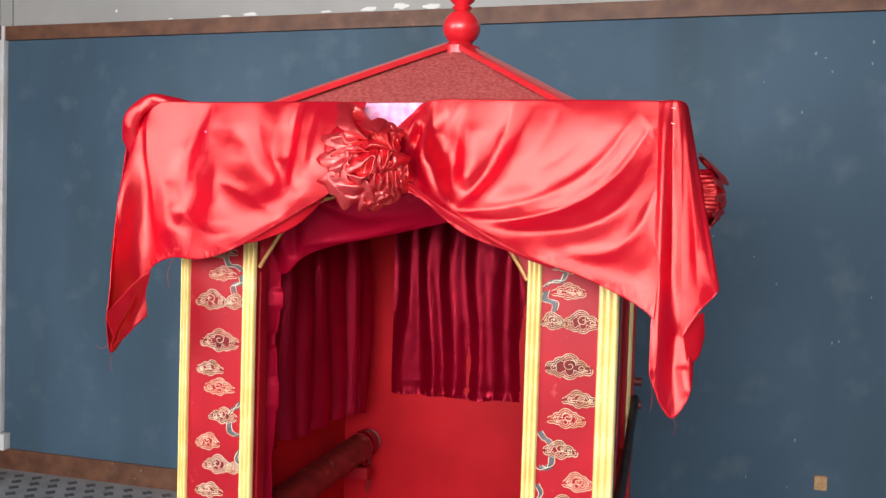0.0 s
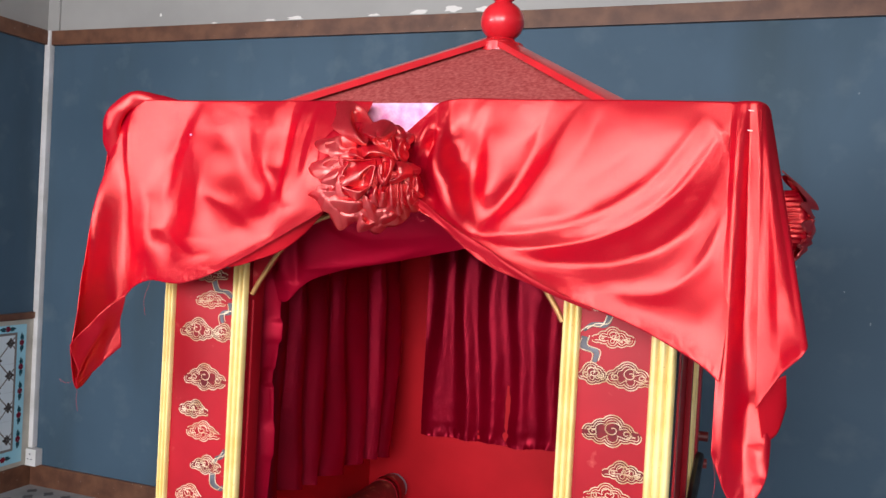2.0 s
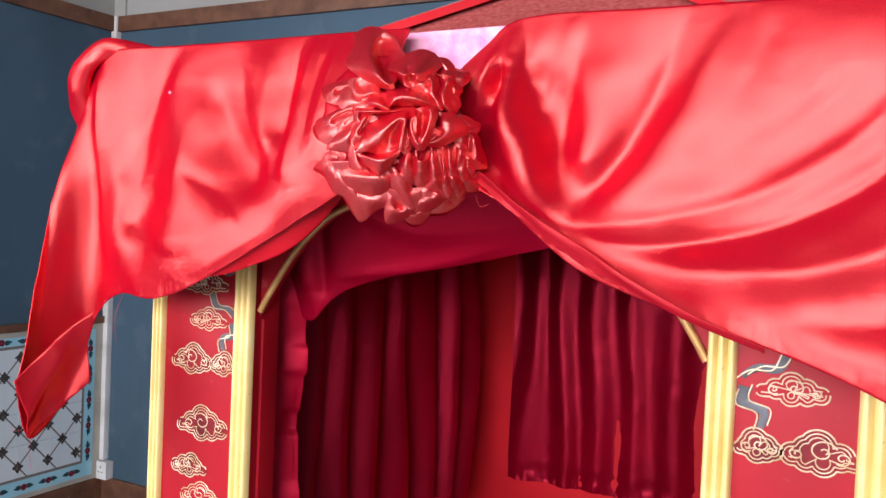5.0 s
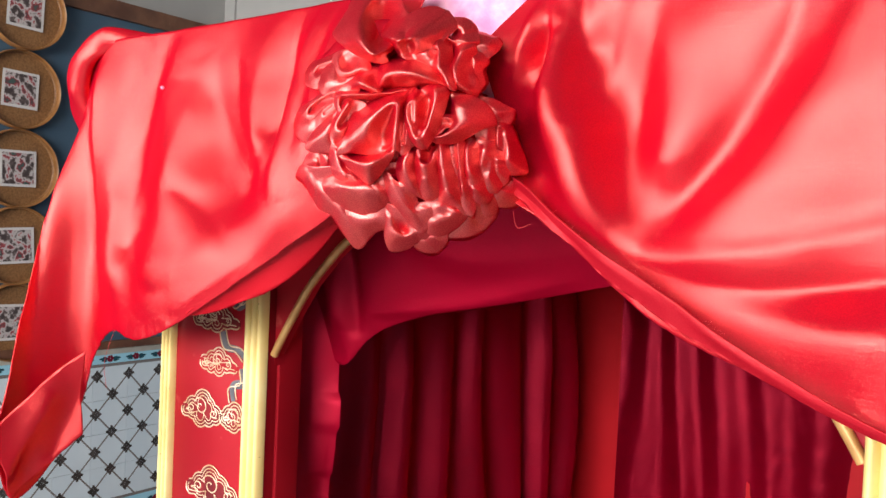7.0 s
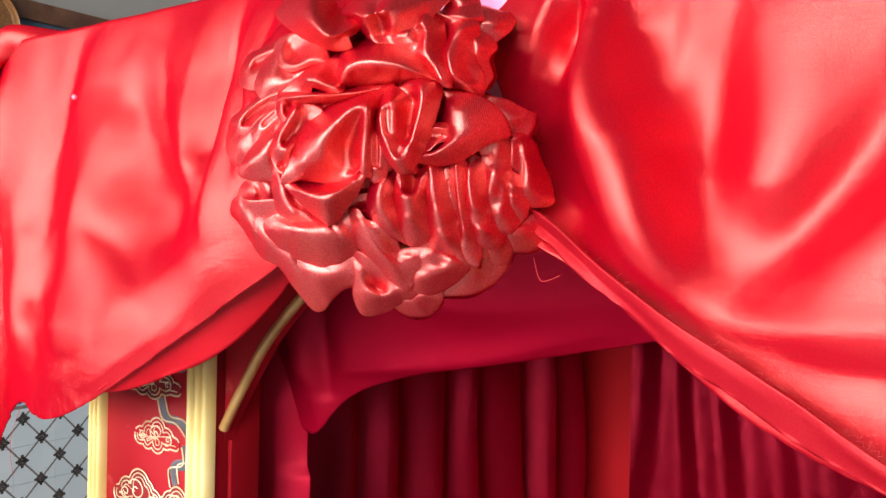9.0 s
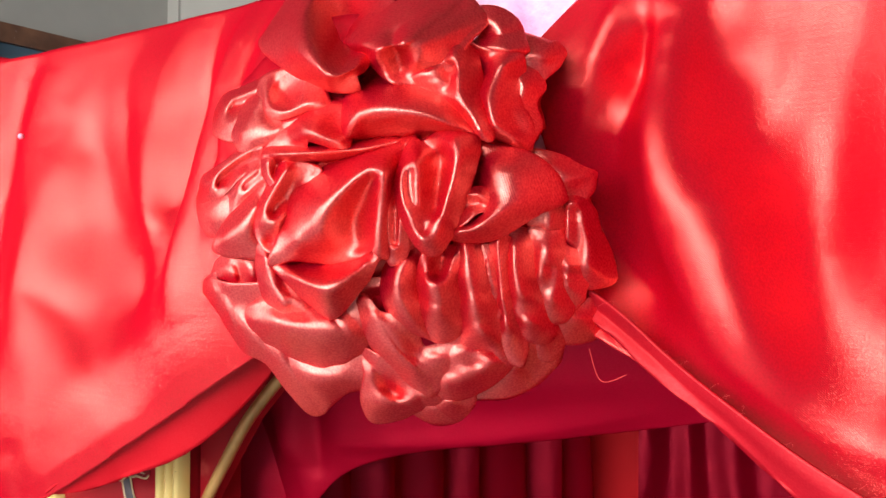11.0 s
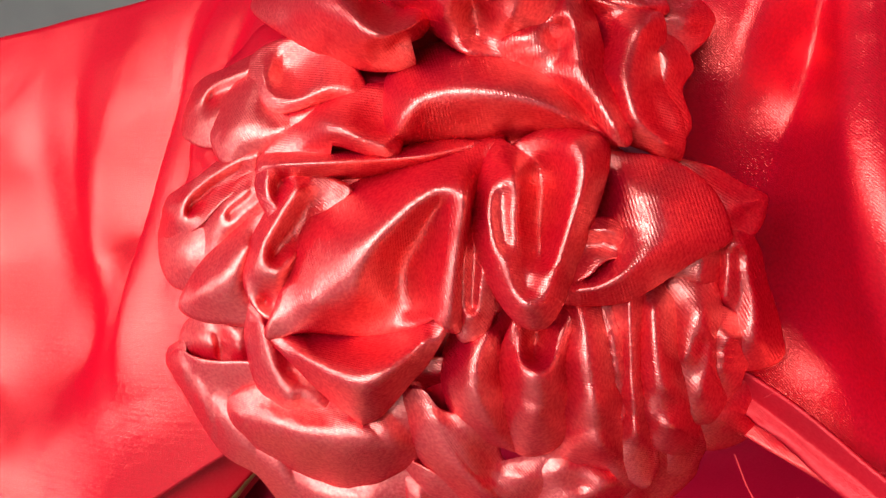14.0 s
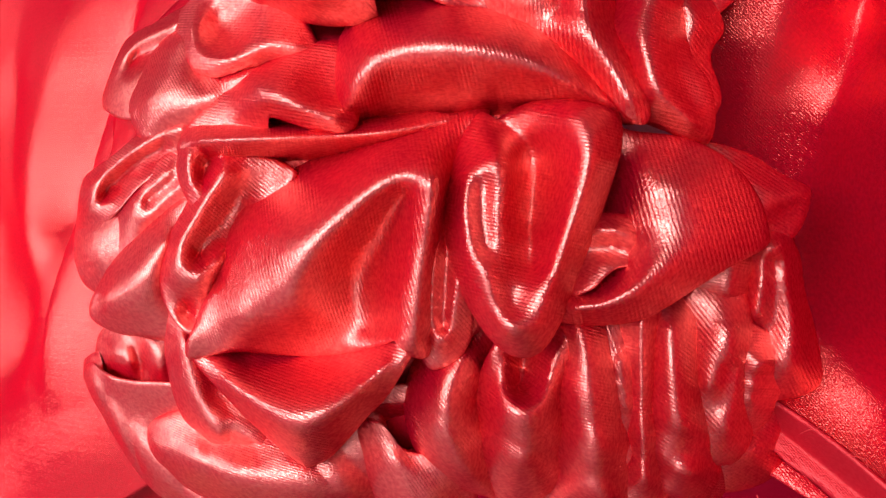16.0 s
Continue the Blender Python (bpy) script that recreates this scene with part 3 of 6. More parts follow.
def cloud(x, z, w, h, k, flip, fill):
    """One painted cloud: dark ground, pale double outline and spirals."""
    y = FY + 0.004
    out = [(u * flip + x, v + z) for u, v in lobed(w, h, k)]
    bm = prism(bmesh.new(), out if flip > 0 else out[::-1], 0.0006, lambda u, v, d: (u, y - d, v))
    bmesh.ops.recalc_face_normals(bm, faces=bm.faces)
    ground = piece("cloud_ground", bm, fill, chair, "", False)
    bm = bmesh.new()
    for shrink, r in ((0.0, 0.0009), (0.0038, 0.0007), (0.0076, 0.0006)):
        pts = [Vector((u * flip + x, y - 0.001, v + z)) for u, v in lobed(w, h, k, shrink)]
        # the outlines are brushed, with small breaks
        tube(bm, pts[2:61], r, 4, 100, 0.7)
        tube(bm, pts[63:] + pts[:1], r, 4, 100, 0.7)
    turn = -1 if k % 2 else 1
    for cx, cz, size, start in ((0.04 * w, 0.16 * h, 0.50 * h, 0.4), (-0.52 * w * turn, -0.06 * h, 0.26 * h, 2.0), (0.46 * w * turn, -0.02 * h, 0.30 * h, 4.0)):
        sp = []
        for i in range(20):
            a = start + i / 19 * 2.6 * math.pi
            r = size * (1 - i / 23)
            sp.append((x + flip * (cx + turn * r * math.cos(a) * 1.2), y - 0.001, z + cz + r * math.sin(a)))
        tube(bm, sp, 0.0008, 4, 44, 0.7)
    piece("cloud_outline", bm, LINE, ground, "pale gold brushed cloud outline")


def swoosh(pts, r, flip):
    y = FY + 0.004
    bm = bmesh.new()
    line = [(x * flip, y - 0.0005, z) for x, z in pts]
    tube(bm, line, (r, r * 0.5), 10, 24, 0.12)
    ground = piece("ribbon_ground", bm, SLATE, chair)
    bm = bmesh.new()
    for o in (-1, 1):
        tube(bm, [(x * flip + o * r * 0.9, y - 0.001, z + o * r * 0.4) for x, z in pts], 0.0009, 5, 24, 0.7)
    piece("ribbon_outline", bm, LINE, ground)


for flip in (-1, 1):
    for x, z, w, h, k, fill in ((0.392, 1.258, 0.050, 0.017, 1, INK), (0.385, 1.207, 0.040, 0.017, 3, LACQUER), (0.413, 1.147, 0.042, 0.023, 2, INK), (0.355, 1.146, 0.024, 0.018, 1, INK), (0.389, 1.056, 0.054, 0.026, 0, INK), (0.413, 0.993, 0.039, 0.018, 1, INK), (0.389, 0.952, 0.044, 0.020, 3, LACQUER), (0.378, 0.888, 0.040, 0.019, 2, INK), (0.415, 0.826, 0.032, 0.020, 1, LACQUER), (0.390, 0.776, 0.040, 0.022, 2, INK), (0.350, 0.772, 0.020, 0.014, 1, INK), (0.410, 0.716, 0.040, 0.018, 1, INK), (0.390, 0.676, 0.042, 0.018, 3, INK), (0.389, 0.60, 0.050, 0.024, 0, INK), (0.40, 0.52, 0.042, 0.02, 2, INK)):
        cloud(x * flip, z, w, h, k, flip, fill)
    swoosh([(0.338, 1.285), (0.352, 1.276), (0.366, 1.284), (0.38, 1.276)], 0.006, flip)
    swoosh([(0.378, 1.245), (0.370, 1.228), (0.350, 1.226), (0.336, 1.216)], 0.006, flip)
    swoosh([(0.340, 1.206), (0.338, 1.19), (0.358, 1.183), (0.356, 1.166)], 0.007, flip)
    swoosh([(0.336, 0.922), (0.345, 0.91), (0.355, 0.905), (0.36, 0.895)], 0.006, flip)
    swoosh([(0.362, 0.876), (0.360, 0.856), (0.345, 0.848), (0.337, 0.852)], 0.007, flip)
    swoosh([(0.334, 0.815), (0.342, 0.80), (0.340, 0.79), (0.336, 0.785)], 0.005, flip)


# ---- drapery ----
def line_through(pts, n=7):
    """Points along a smooth line in the plane."""
    m = n * (len(pts) - 1)
    return np.array([tuple(spline([(a, b, 0) for a, b in pts], i / m))[:2] for i in range(m + 1)])


def near_line(u, v, line):
    """Distance, side and way along for each place (u, v) from a line."""
    best = np.full(u.shape, 1e9)
    side = np.ones(u.shape)
    where = np.zeros(u.shape)
    n = len(line) - 1
    for k in range(n):
        (x0, y0), (x1, y1) = line[k], line[k + 1]
        dx, dy = x1 - x0, y1 - y0
        f = np.clip(((u - x0) * dx + (v - y0) * dy) / (dx * dx + dy * dy + 1e-12), 0, 1)
        d = np.hypot(u - x0 - f * dx, v - y0 - f * dy)
        hit = d < best
        best = np.where(hit, d, best)
        side = np.where(hit, np.sign(dx * (v - y0) - dy * (u - x0)), side)
        where = np.where(hit, (k + f) / n, where)
    return best, side, where


def fold_depth(u, v, strokes):
    """Depth of the folds: each is a ridge (below nought: a furrow) along a line, widest in the middle."""
    total = np.zeros(u.shape)
    for pts, width, high in strokes:
        d, side, where = near_line(u, v, line_through(pts))
        fade = np.clip(np.minimum(where, 1 - where) / 0.3 + 0.25, 0, 1)
        spread = width * (0.75 + 0.6 * where)
        # one flank is steeper than the other, as in hanging cloth
        spread = spread * np.where(side > 0, 1.35, 0.8)
        total += high * fade * np.exp(-np.abs(d / spread) ** 1.7)
    return total


def taut(places, heights, u, v, slack=0.05):
    """The smoothest surface through heights given at some places: a thin plate."""
    def bend(r2):
        return 0.5 * r2 * np.log(r2 + 1e-9)
    n = len(places)
    d2 = ((places[:, None] - places[None]) ** 2).sum(-1)
    m = np.zeros((n + 3, n + 3))
    m[:n, :n] = bend(d2) + np.eye(n) * slack
    m[:n, n], m[:n, n + 1:] = 1, places
    m[n, :n], m[n + 1:, :n] = 1, places.T
    w = np.linalg.solve(m, np.concatenate([heights, np.zeros(3)]))
    q = np.stack([u.ravel(), v.ravel()], 1)
    z = w[n] + q @ w[n + 1:]
    for (a, b), k in zip(places, w[:n]):
        z = z + k * bend((q[:, 0] - a) ** 2 + (q[:, 1] - b) ** 2)
    return z.reshape(u.shape)


def along(pts, n, closed):
    """n points on a smooth line through the given ones."""
    pts = np.array(pts)
    m = len(pts)
    k, t = np.divmod(np.linspace(0, m if closed else m - 1, n, endpoint=not closed), 1)
    k = k.astype(int)
    if closed:
        p0, p1, p2, p3 = (pts[(k + j) % m] for j in (-1, 0, 1, 2))
    else:
        p0, p1, p2, p3 = (pts[np.clip(k + j, 0, m - 1)] for j in (-1, 0, 1, 2))
    t = t[:, None]
    return 0.5 * (2 * p1 + (p2 - p0) * t + (2 * p0 - 5 * p1 + 4 * p2 - p3) * t ** 2 + (3 * p1 - p0 - 3 * p2 + p3) * t ** 3)


def sheet(name, top, bottom, nx, nz, strokes, material, parent, label="", knots=None, out=(0, -1, 0), crumple=0.0012, seed=0.0, plane=("x", "z"), thick=0.0012, ruffle=0.0, relief=()):
    """A hanging cloth between a top line and a bottom line, with folds pushed out of it."""
    a = np.array([tuple(spline_at(top, knots, i / nx) if knots else spline(top, i / nx)) for i in range(nx + 1)])
    b = np.array([tuple(spline_at(bottom, knots, i / nx) if knots else spline(bottom, i / nx)) for i in range(nx + 1)])
    t = np.linspace(0, 1, nz + 1)[:, None, None]
    p = a[None] * (1 - t) + b[None] * t
    h, v = (p[..., 0] if plane[0] == "x" else p[..., 1]), p[..., 2]
    push = fold_depth(h, v, strokes)
    if relief:
        rows = [np.column_stack([e[::6, 0], e[::6, 2], e[::6, 0] * 0]) for e in (a, b)]
        for line in relief:
            span = np.hypot(*np.diff(np.array(line)[:, :2], axis=0).T).sum()
            rows.append(along(line, max(2, int(span / 0.012)), False) * (1, 1, 0.01))
        rows = np.concatenate(rows)
        push = push + taut(rows[:, :2] * 10, rows[:, 2], h * 10, v * 10, 0.003)
    small = np.array([crumple * noise.noise(Vector((x * 28 + seed, z * 28, seed))) + crumple * 1.3 * noise.noise(Vector((x * 9 + seed, z * 7, 3 + seed))) for x, z in zip(h.ravel(), v.ravel())]).reshape(h.shape)
    pucker = np.array([noise.noise(Vector((x * 160 + seed, z * 60, 1.7))) for x, z in zip(h.ravel(), v.ravel())]).reshape(h.shape)
    hem = np.clip(1 - (1 - t[..., 0]) / 0.07, 0, 1)
    push = np.maximum(push, -0.020) + small + hem * (0.0018 + ruffle) * pucker
    q = p + np.array(out)[None, None] * push[..., None]
    ids = np.arange((nz + 1) * (nx + 1)).reshape(nz + 1, nx + 1)
    faces = np.stack([ids[:-1, :-1], ids[1:, :-1], ids[1:, 1:], ids[:-1, 1:]], -1).reshape(-1, 4)
    me = bpy.data.meshes.new(name)
    me.from_pydata(q.reshape(-1, 3).tolist(), [], faces.tolist())
    layer = me.uv_layers.new(name="UVMap")
    flat_uv = np.stack([h.ravel(), v.ravel()], 1)
    layer.data.foreach_set("uv", flat_uv[faces.ravel()].ravel())
    me.polygons.foreach_set("use_smooth", [True] * len(me.polygons))
    me.materials.append(material)
    ob = under(new(name, me), parent)
    if label:
        ob["label"] = label
    if thick:
        sol = ob.modifiers.new("thickness", "SOLIDIFY")
        sol.thickness, sol.offset = thick, 0
    return ob


swag = empty("satin_swag", (0, 1.28, 1.57), "bright red satin drapery pinned along the cornice of the sedan chair", "drapery")

# left half with its hanging tail
left_top = [(-0.590, 1.32, 1.505), (-0.572, 1.298, 1.53), (-0.545, 1.288, 1.565), (-0.50, 1.284, 1.580), (-0.38, 1.282, 1.578), (-0.25, 1.282, 1.577), (-0.12, 1.278, 1.576), (-0.02, 1.270, 1.573)]
left_bottom = [(-0.552, 1.182, 1.115), (-0.561, 1.213, 1.039), (-0.556, 1.275, 1.105), (-0.530, 1.290, 1.205), (-0.462, 1.270, 1.243), (-0.360, 1.238, 1.247), (-0.250, 1.226, 1.288), (-0.06, 1.250, 1.405)]
left_knots = (0, 0.07, 0.17, 0.27, 0.40, 0.58, 0.79, 1.0)
left_relief = [
    [(-0.52, 1.532, 0.46), (-0.499, 1.45, 1.035), (-0.47, 1.37, 1.38), (-0.445, 1.313, 1.38)],
    [(-0.552, 1.493, 0.345), (-0.548, 1.403, 1.035), (-0.562, 1.32, 1.38), (-0.577, 1.242, 1.38)],
    [(-0.53, 1.424, 0.345), (-0.534, 1.342, 0.23), (-0.511, 1.275, 0.345)],
    [(-0.403, 1.544, 0), (-0.431, 1.482, -0.3), (-0.438, 1.404, -0.3), (-0.440, 1.34, 0)],
    [(-0.343, 1.532, 0.69), (-0.339, 1.446, 1.38), (-0.311, 1.374, 1.725), (-0.32, 1.308, 1.495)],
    [(-0.305, 1.53, 0.15), (-0.278, 1.47, -0.3), (-0.239, 1.423, -0.6), (-0.217, 1.4, -0.6)],
    [(-0.225, 1.546, 0.575), (-0.221, 1.489, 0.805), (-0.202, 1.45, 0.69)],
    [(-0.19, 1.544, 0.115), (-0.189, 1.495, -0.23), (-0.192, 1.456, -0.115)],
    [(-0.139, 1.553, 1.035), (-0.147, 1.512, 1.265), (-0.154, 1.448, 1.61), (-0.161, 1.405, 1.61), (-0.149, 1.376, 1.15)],
    [(-0.256, 1.347, 1.38), (-0.213, 1.366, 0.805)],
]
left_folds = [
    ([(-0.575, 1.50), (-0.572, 1.35), (-0.566, 1.10)], 0.010, 0.010),
    ([(-0.548, 1.53), (-0.540, 1.38), (-0.530, 1.24)], 0.010, -0.005),
    ([(-0.530, 1.55), (-0.520, 1.42), (-0.490, 1.28)], 0.013, 0.020),
    ([(-0.394, 1.56), (-0.433, 1.477), (-0.475, 1.40)], 0.016, -0.013),
    ([(-0.297, 1.56), (-0.329, 1.449), (-0.352, 1.342), (-0.37, 1.27)], 0.028, 0.014),
    ([(-0.36, 1.57), (-0.385, 1.50), (-0.43, 1.38), (-0.45, 1.29)], 0.018, 0.010),
    ([(-0.264, 1.54), (-0.24, 1.475), (-0.187, 1.41)], 0.016, -0.011),
    ([(-0.327, 1.408), (-0.26, 1.38), (-0.20, 1.345)], 0.011, -0.010),
    ([(-0.42, 1.33), (-0.35, 1.30), (-0.29, 1.305)], 0.008, -0.008),
    ([(-0.43, 1.35), (-0.37, 1.325), (-0.30, 1.33)], 0.010, 0.006),
    ([(-0.215, 1.56), (-0.212, 1.47), (-0.18, 1.39)], 0.014, 0.012),
    ([(-0.175, 1.565), (-0.182, 1.48), (-0.178, 1.40)], 0.007, -0.012),
    ([(-0.147, 1.57), (-0.156, 1.50), (-0.160, 1.43), (-0.15, 1.39)], 0.010, 0.018),
    ([(-0.128, 1.565), (-0.135, 1.50), (-0.138, 1.43)], 0.006, -0.012),
    ([(-0.113, 1.56), (-0.115, 1.49), (-0.12, 1.43)], 0.008, 0.012),
    ([(-0.28, 1.285), (-0.20, 1.33), (-0.13, 1.38)], 0.010, 0.008),
    ([(-0.358, 1.521), (-0.367, 1.447), (-0.388, 1.356), (-0.394, 1.30)], 0.045, 0.012),
    ([(-0.325, 1.528), (-0.256, 1.457), (-0.183, 1.398)], 0.026, -0.010),
]
sheet("left_swag", left_top, left_bottom, 190, 120, [(line, w, 0.28 * h) for line, w, h in left_folds], SATIN, swag, "", left_knots, seed=1.0, relief=left_relief)
# turned-back lower edge of the left half
sheet("left_hem", [(-0.262, 1.222, 1.285), (-0.229, 1.228, 1.309), (-0.204, 1.234, 1.329), (-0.15, 1.24, 1.366), (-0.121, 1.246, 1.386), (-0.085, 1.262, 1.42)], [(-0.27, 1.226, 1.281), (-0.243, 1.235, 1.286), (-0.213, 1.244, 1.297), (-0.168, 1.253, 1.317), (-0.128, 1.264, 1.352), (-0.088, 1.275, 1.405)], 60, 16, [([(-0.229, 1.301), (-0.204, 1.321), (-0.15, 1.358)], 0.010, 0.004)], HEM, swag, "turned-back edge showing the duller reverse", seed=4.0, ruffle=0.001)
# turned-up underside at the tail's end
sheet("left_tail_reverse", [(-0.549, 1.176, 1.125), (-0.546, 1.205, 1.155), (-0.526, 1.236, 1.190), (-0.503, 1.262, 1.215)], [(-0.555, 1.205, 1.042), (-0.550, 1.222, 1.060), (-0.532, 1.246, 1.085), (-0.512, 1.268, 1.115)], 40, 26, [([(1.19, 1.06), (1.21, 1.11), (1.235, 1.17)], 0.016, 0.012), ([(1.245, 1.08), (1.255, 1.13), (1.275, 1.20)], 0.012, -0.008)], SATIN, swag, "folded-over end of the tail", seed=5.0, plane=("y", "z"), out=(1, 0, 0))
# rolled twist of cloth over the corner
bm = bmesh.new()
tube(bm, [(-0.568, 1.31, 1.470), (-0.578, 1.293, 1.503), (-0.570, 1.280, 1.538), (-0.548, 1.277, 1.564), (-0.520, 1.285, 1.580), (-0.480, 1.300, 1.580), (-0.45, 1.33, 1.572)], (0.024, 0.011), 18, 60, 0.55)
for v in bm.verts:
    v.co += Vector((0, 0, 1)) * 0.004 * noise.noise(v.co * 22) + Vector((0, -1, 0)) * 0.005 * noise.noise(v.co * 30)
piece("corner_twist", bm, SATIN, swag, "cloth twisted over the corner")

# right half
right_top = [(0.045, 1.255, 1.515), (0.075, 1.268, 1.548), (0.115, 1.280, 1.577), (0.25, 1.282, 1.577), (0.42, 1.282, 1.575), (0.560, 1.284, 1.572), (0.582, 1.292, 1.570)]
right_bottom = [(0.055, 1.262, 1.405), (0.105, 1.268, 1.378), (0.190, 1.262, 1.318), (0.302, 1.248, 1.281), (0.425, 1.222, 1.246), (0.518, 1.200, 1.205), (0.552, 1.195, 1.180)]
right_knots = (0, 0.10, 0.25, 0.45, 0.67, 0.90, 1.0)
right_relief = [
    [(0.106, 1.539, 0.7), (0.107, 1.511, 1.6), (0.118, 1.479, 2.2), (0.132, 1.445, 2.4), (0.142, 1.407, 2), (0.15, 1.385, 1.3)],
    [(0.08, 1.489, 0), (0.078, 1.472, -0.56), (0.073, 1.453, -1.5), (0.081, 1.434, -1.5), (0.099, 1.413, -0.77)],
    [(0.115, 1.547, 0.56), (0.092, 1.523, 0.77), (0.068, 1.498, 0.56)],
    [(0.096, 1.521, 0.14), (0.085, 1.507, -0.28), (0.075, 1.49, -0.42)],
    [(0.095, 1.496, 0.63), (0.084, 1.479, 0.42)],
    [(0.122, 1.508, 0.14), (0.135, 1.465, 0), (0.149, 1.426, -0.07), (0.16, 1.396, 0)],
    [(0.183, 1.511, 0.42), (0.19, 1.461, 0.63), (0.188, 1.425, 0.7)],
    [(0.286, 1.518, 0), (0.266, 1.494, -0.42), (0.244, 1.457, -0.49), (0.222, 1.421, -0.35), (0.199, 1.397, -0.14)],
    [(0.313, 1.507, 0.42), (0.288, 1.468, 0.63), (0.257, 1.424, 0.77), (0.22, 1.381, 0.84)],
    [(0.54, 1.51, -0.14), (0.503, 1.462, -0.56), (0.444, 1.411, -0.63), (0.374, 1.372, -0.49), (0.299, 1.348, -0.28)],
    [(0.55, 1.433, 0.21), (0.5, 1.383, 0.56), (0.441, 1.345, 0.77), (0.355, 1.326, 0.63), (0.262, 1.333, 0.35)],
    [(0.547, 1.363, 0), (0.496, 1.322, -0.21), (0.435, 1.304, -0.14), (0.363, 1.3, 0.07)],
    [(0.513, 1.248, 0.63), (0.459, 1.262, 0.56), (0.401, 1.28, 0.42)],
    [(0.367, 1.542, 0.28), (0.473, 1.532, 0.21)],
]
right_folds = [
    ([(0.088, 1.545), (0.079, 1.517), (0.073, 1.495), (0.060, 1.476)], 0.006, 0.014),
    ([(0.094, 1.525), (0.088, 1.49), (0.080, 1.465)], 0.006, -0.014),
    ([(0.100, 1.555), (0.101, 1.50), (0.105, 1.458), (0.112, 1.425), (0.15, 1.375)], 0.008, 0.020),
    ([(0.118, 1.57), (0.119, 1.50), (0.125, 1.45)], 0.007, -0.012),
    ([(0.165, 1.565), (0.145, 1.49), (0.138, 1.42), (0.165, 1.363)], 0.011, 0.012),
    ([(0.18, 1.56), (0.165, 1.49), (0.160, 1.43)], 0.010, -0.008),
    ([(0.275, 1.56), (0.250, 1.48), (0.215, 1.42), (0.173, 1.367)], 0.013, -0.015),
    ([(0.315, 1.55), (0.285, 1.48), (0.245, 1.42), (0.19, 1.37)], 0.013, 0.014),
    ([(0.36, 1.55), (0.33, 1.48), (0.29, 1.43)], 0.016, -0.007),
    ([(0.505, 1.545), (0.44, 1.455), (0.34, 1.39), (0.22, 1.362), (0.14, 1.368)], 0.012, 0.014),
    ([(0.53, 1.52), (0.47, 1.43), (0.38, 1.37), (0.26, 1.345), (0.16, 1.358)], 0.009, -0.015),
    ([(0.55, 1.50), (0.50, 1.39), (0.42, 1.335), (0.30, 1.325), (0.20, 1.335)], 0.014, 0.015),
    ([(0.555, 1.44), (0.52, 1.34), (0.46, 1.29), (0.36, 1.285)], 0.012, -0.011),
    ([(0.52, 1.545), (0.543, 1.50), (0.55, 1.45)], 0.006, 0.006),
    ([(0.42, 1.50), (0.37, 1.45), (0.33, 1.44)], 0.018, -0.005),
]
sheet("right_swag", right_top, right_bottom, 190, 120, [(line, w, 0.35 * h) for line, w, h in right_folds], SATIN, swag, "", right_knots, seed=2.0, relief=right_relief)
sheet("right_hem", [(0.05, 1.262, 1.428), (0.085, 1.254, 1.41), (0.11, 1.249, 1.392), (0.136, 1.245, 1.376), (0.161, 1.242, 1.362), (0.183, 1.239, 1.351), (0.209, 1.235, 1.337), (0.244, 1.232, 1.317), (0.305, 1.228, 1.288), (0.37, 1.224, 1.264)], [(0.045, 1.268, 1.418), (0.078, 1.260, 1.401), (0.103, 1.254, 1.383), (0.132, 1.251, 1.365), (0.16, 1.247, 1.345), (0.184, 1.243, 1.333), (0.21, 1.24, 1.318), (0.244, 1.236, 1.304), (0.305, 1.232, 1.280), (0.37, 1.228, 1.259)], 140, 16, [([(0.11, 1.387), (0.161, 1.3570000000000002), (0.209, 1.332)], 0.008, 0.004), ([(0.06, 1.418), (0.10, 1.392), (0.15, 1.358)], 0.004, -0.004), ([(0.22, 1.326), (0.28, 1.295), (0.35, 1.268)], 0.006, 0.004)], HEM_SHADED, swag, "turned-up lower hem, frayed, its shade put into the colour", seed=6.0, ruffle=0.0008)

# tail over the front right corner
tail_top = [(0.545, 1.280, 1.571), (0.565, 1.274, 1.572), (0.580, 1.280, 1.572), (0.590, 1.30, 1.571), (0.590, 1.34, 1.571)]
tail_bottom = [(0.548, 1.185, 1.085), (0.570, 1.190, 1.030), (0.592, 1.198, 1.010), (0.618, 1.205, 1.055), (0.622, 1.235, 1.130)]
tail_folds = [
    ([(0.555, 1.56), (0.557, 1.35), (0.562, 1.06)], 0.008, 0.016),
    ([(0.570, 1.57), (0.575, 1.35), (0.578, 1.20)], 0.006, -0.012),
    ([(0.582, 1.57), (0.598, 1.35), (0.603, 1.18)], 0.010, 0.018),
    ([(0.596, 1.16), (0.585, 1.13), (0.590, 1.05)], 0.010, -0.010),
    ([(0.60, 1.10), (0.615, 1.05)], 0.012, 0.010),
]
sheet("right_tail", tail_top, tail_bottom, 70, 110, [(line, w * 1.2, 0.6 * h) for line, w, h in tail_folds], SATIN, swag, "", seed=3.0)
sheet("right_tail_flap", [(0.584, 1.282, 1.572), (0.592, 1.31, 1.572), (0.598, 1.36, 1.571), (0.600, 1.42, 1.570)], [(0.600, 1.192, 1.150), (0.628, 1.185, 1.200), (0.657, 1.175, 1.240), (0.645, 1.30, 1.26)], 50, 90, [([(0.59, 1.56), (0.61, 1.4), (0.625, 1.24)], 0.009, 0.012), ([(0.60, 1.5), (0.63, 1.35), (0.648, 1.25)], 0.006, -0.006)], SATIN, swag, "", seed=3.5)
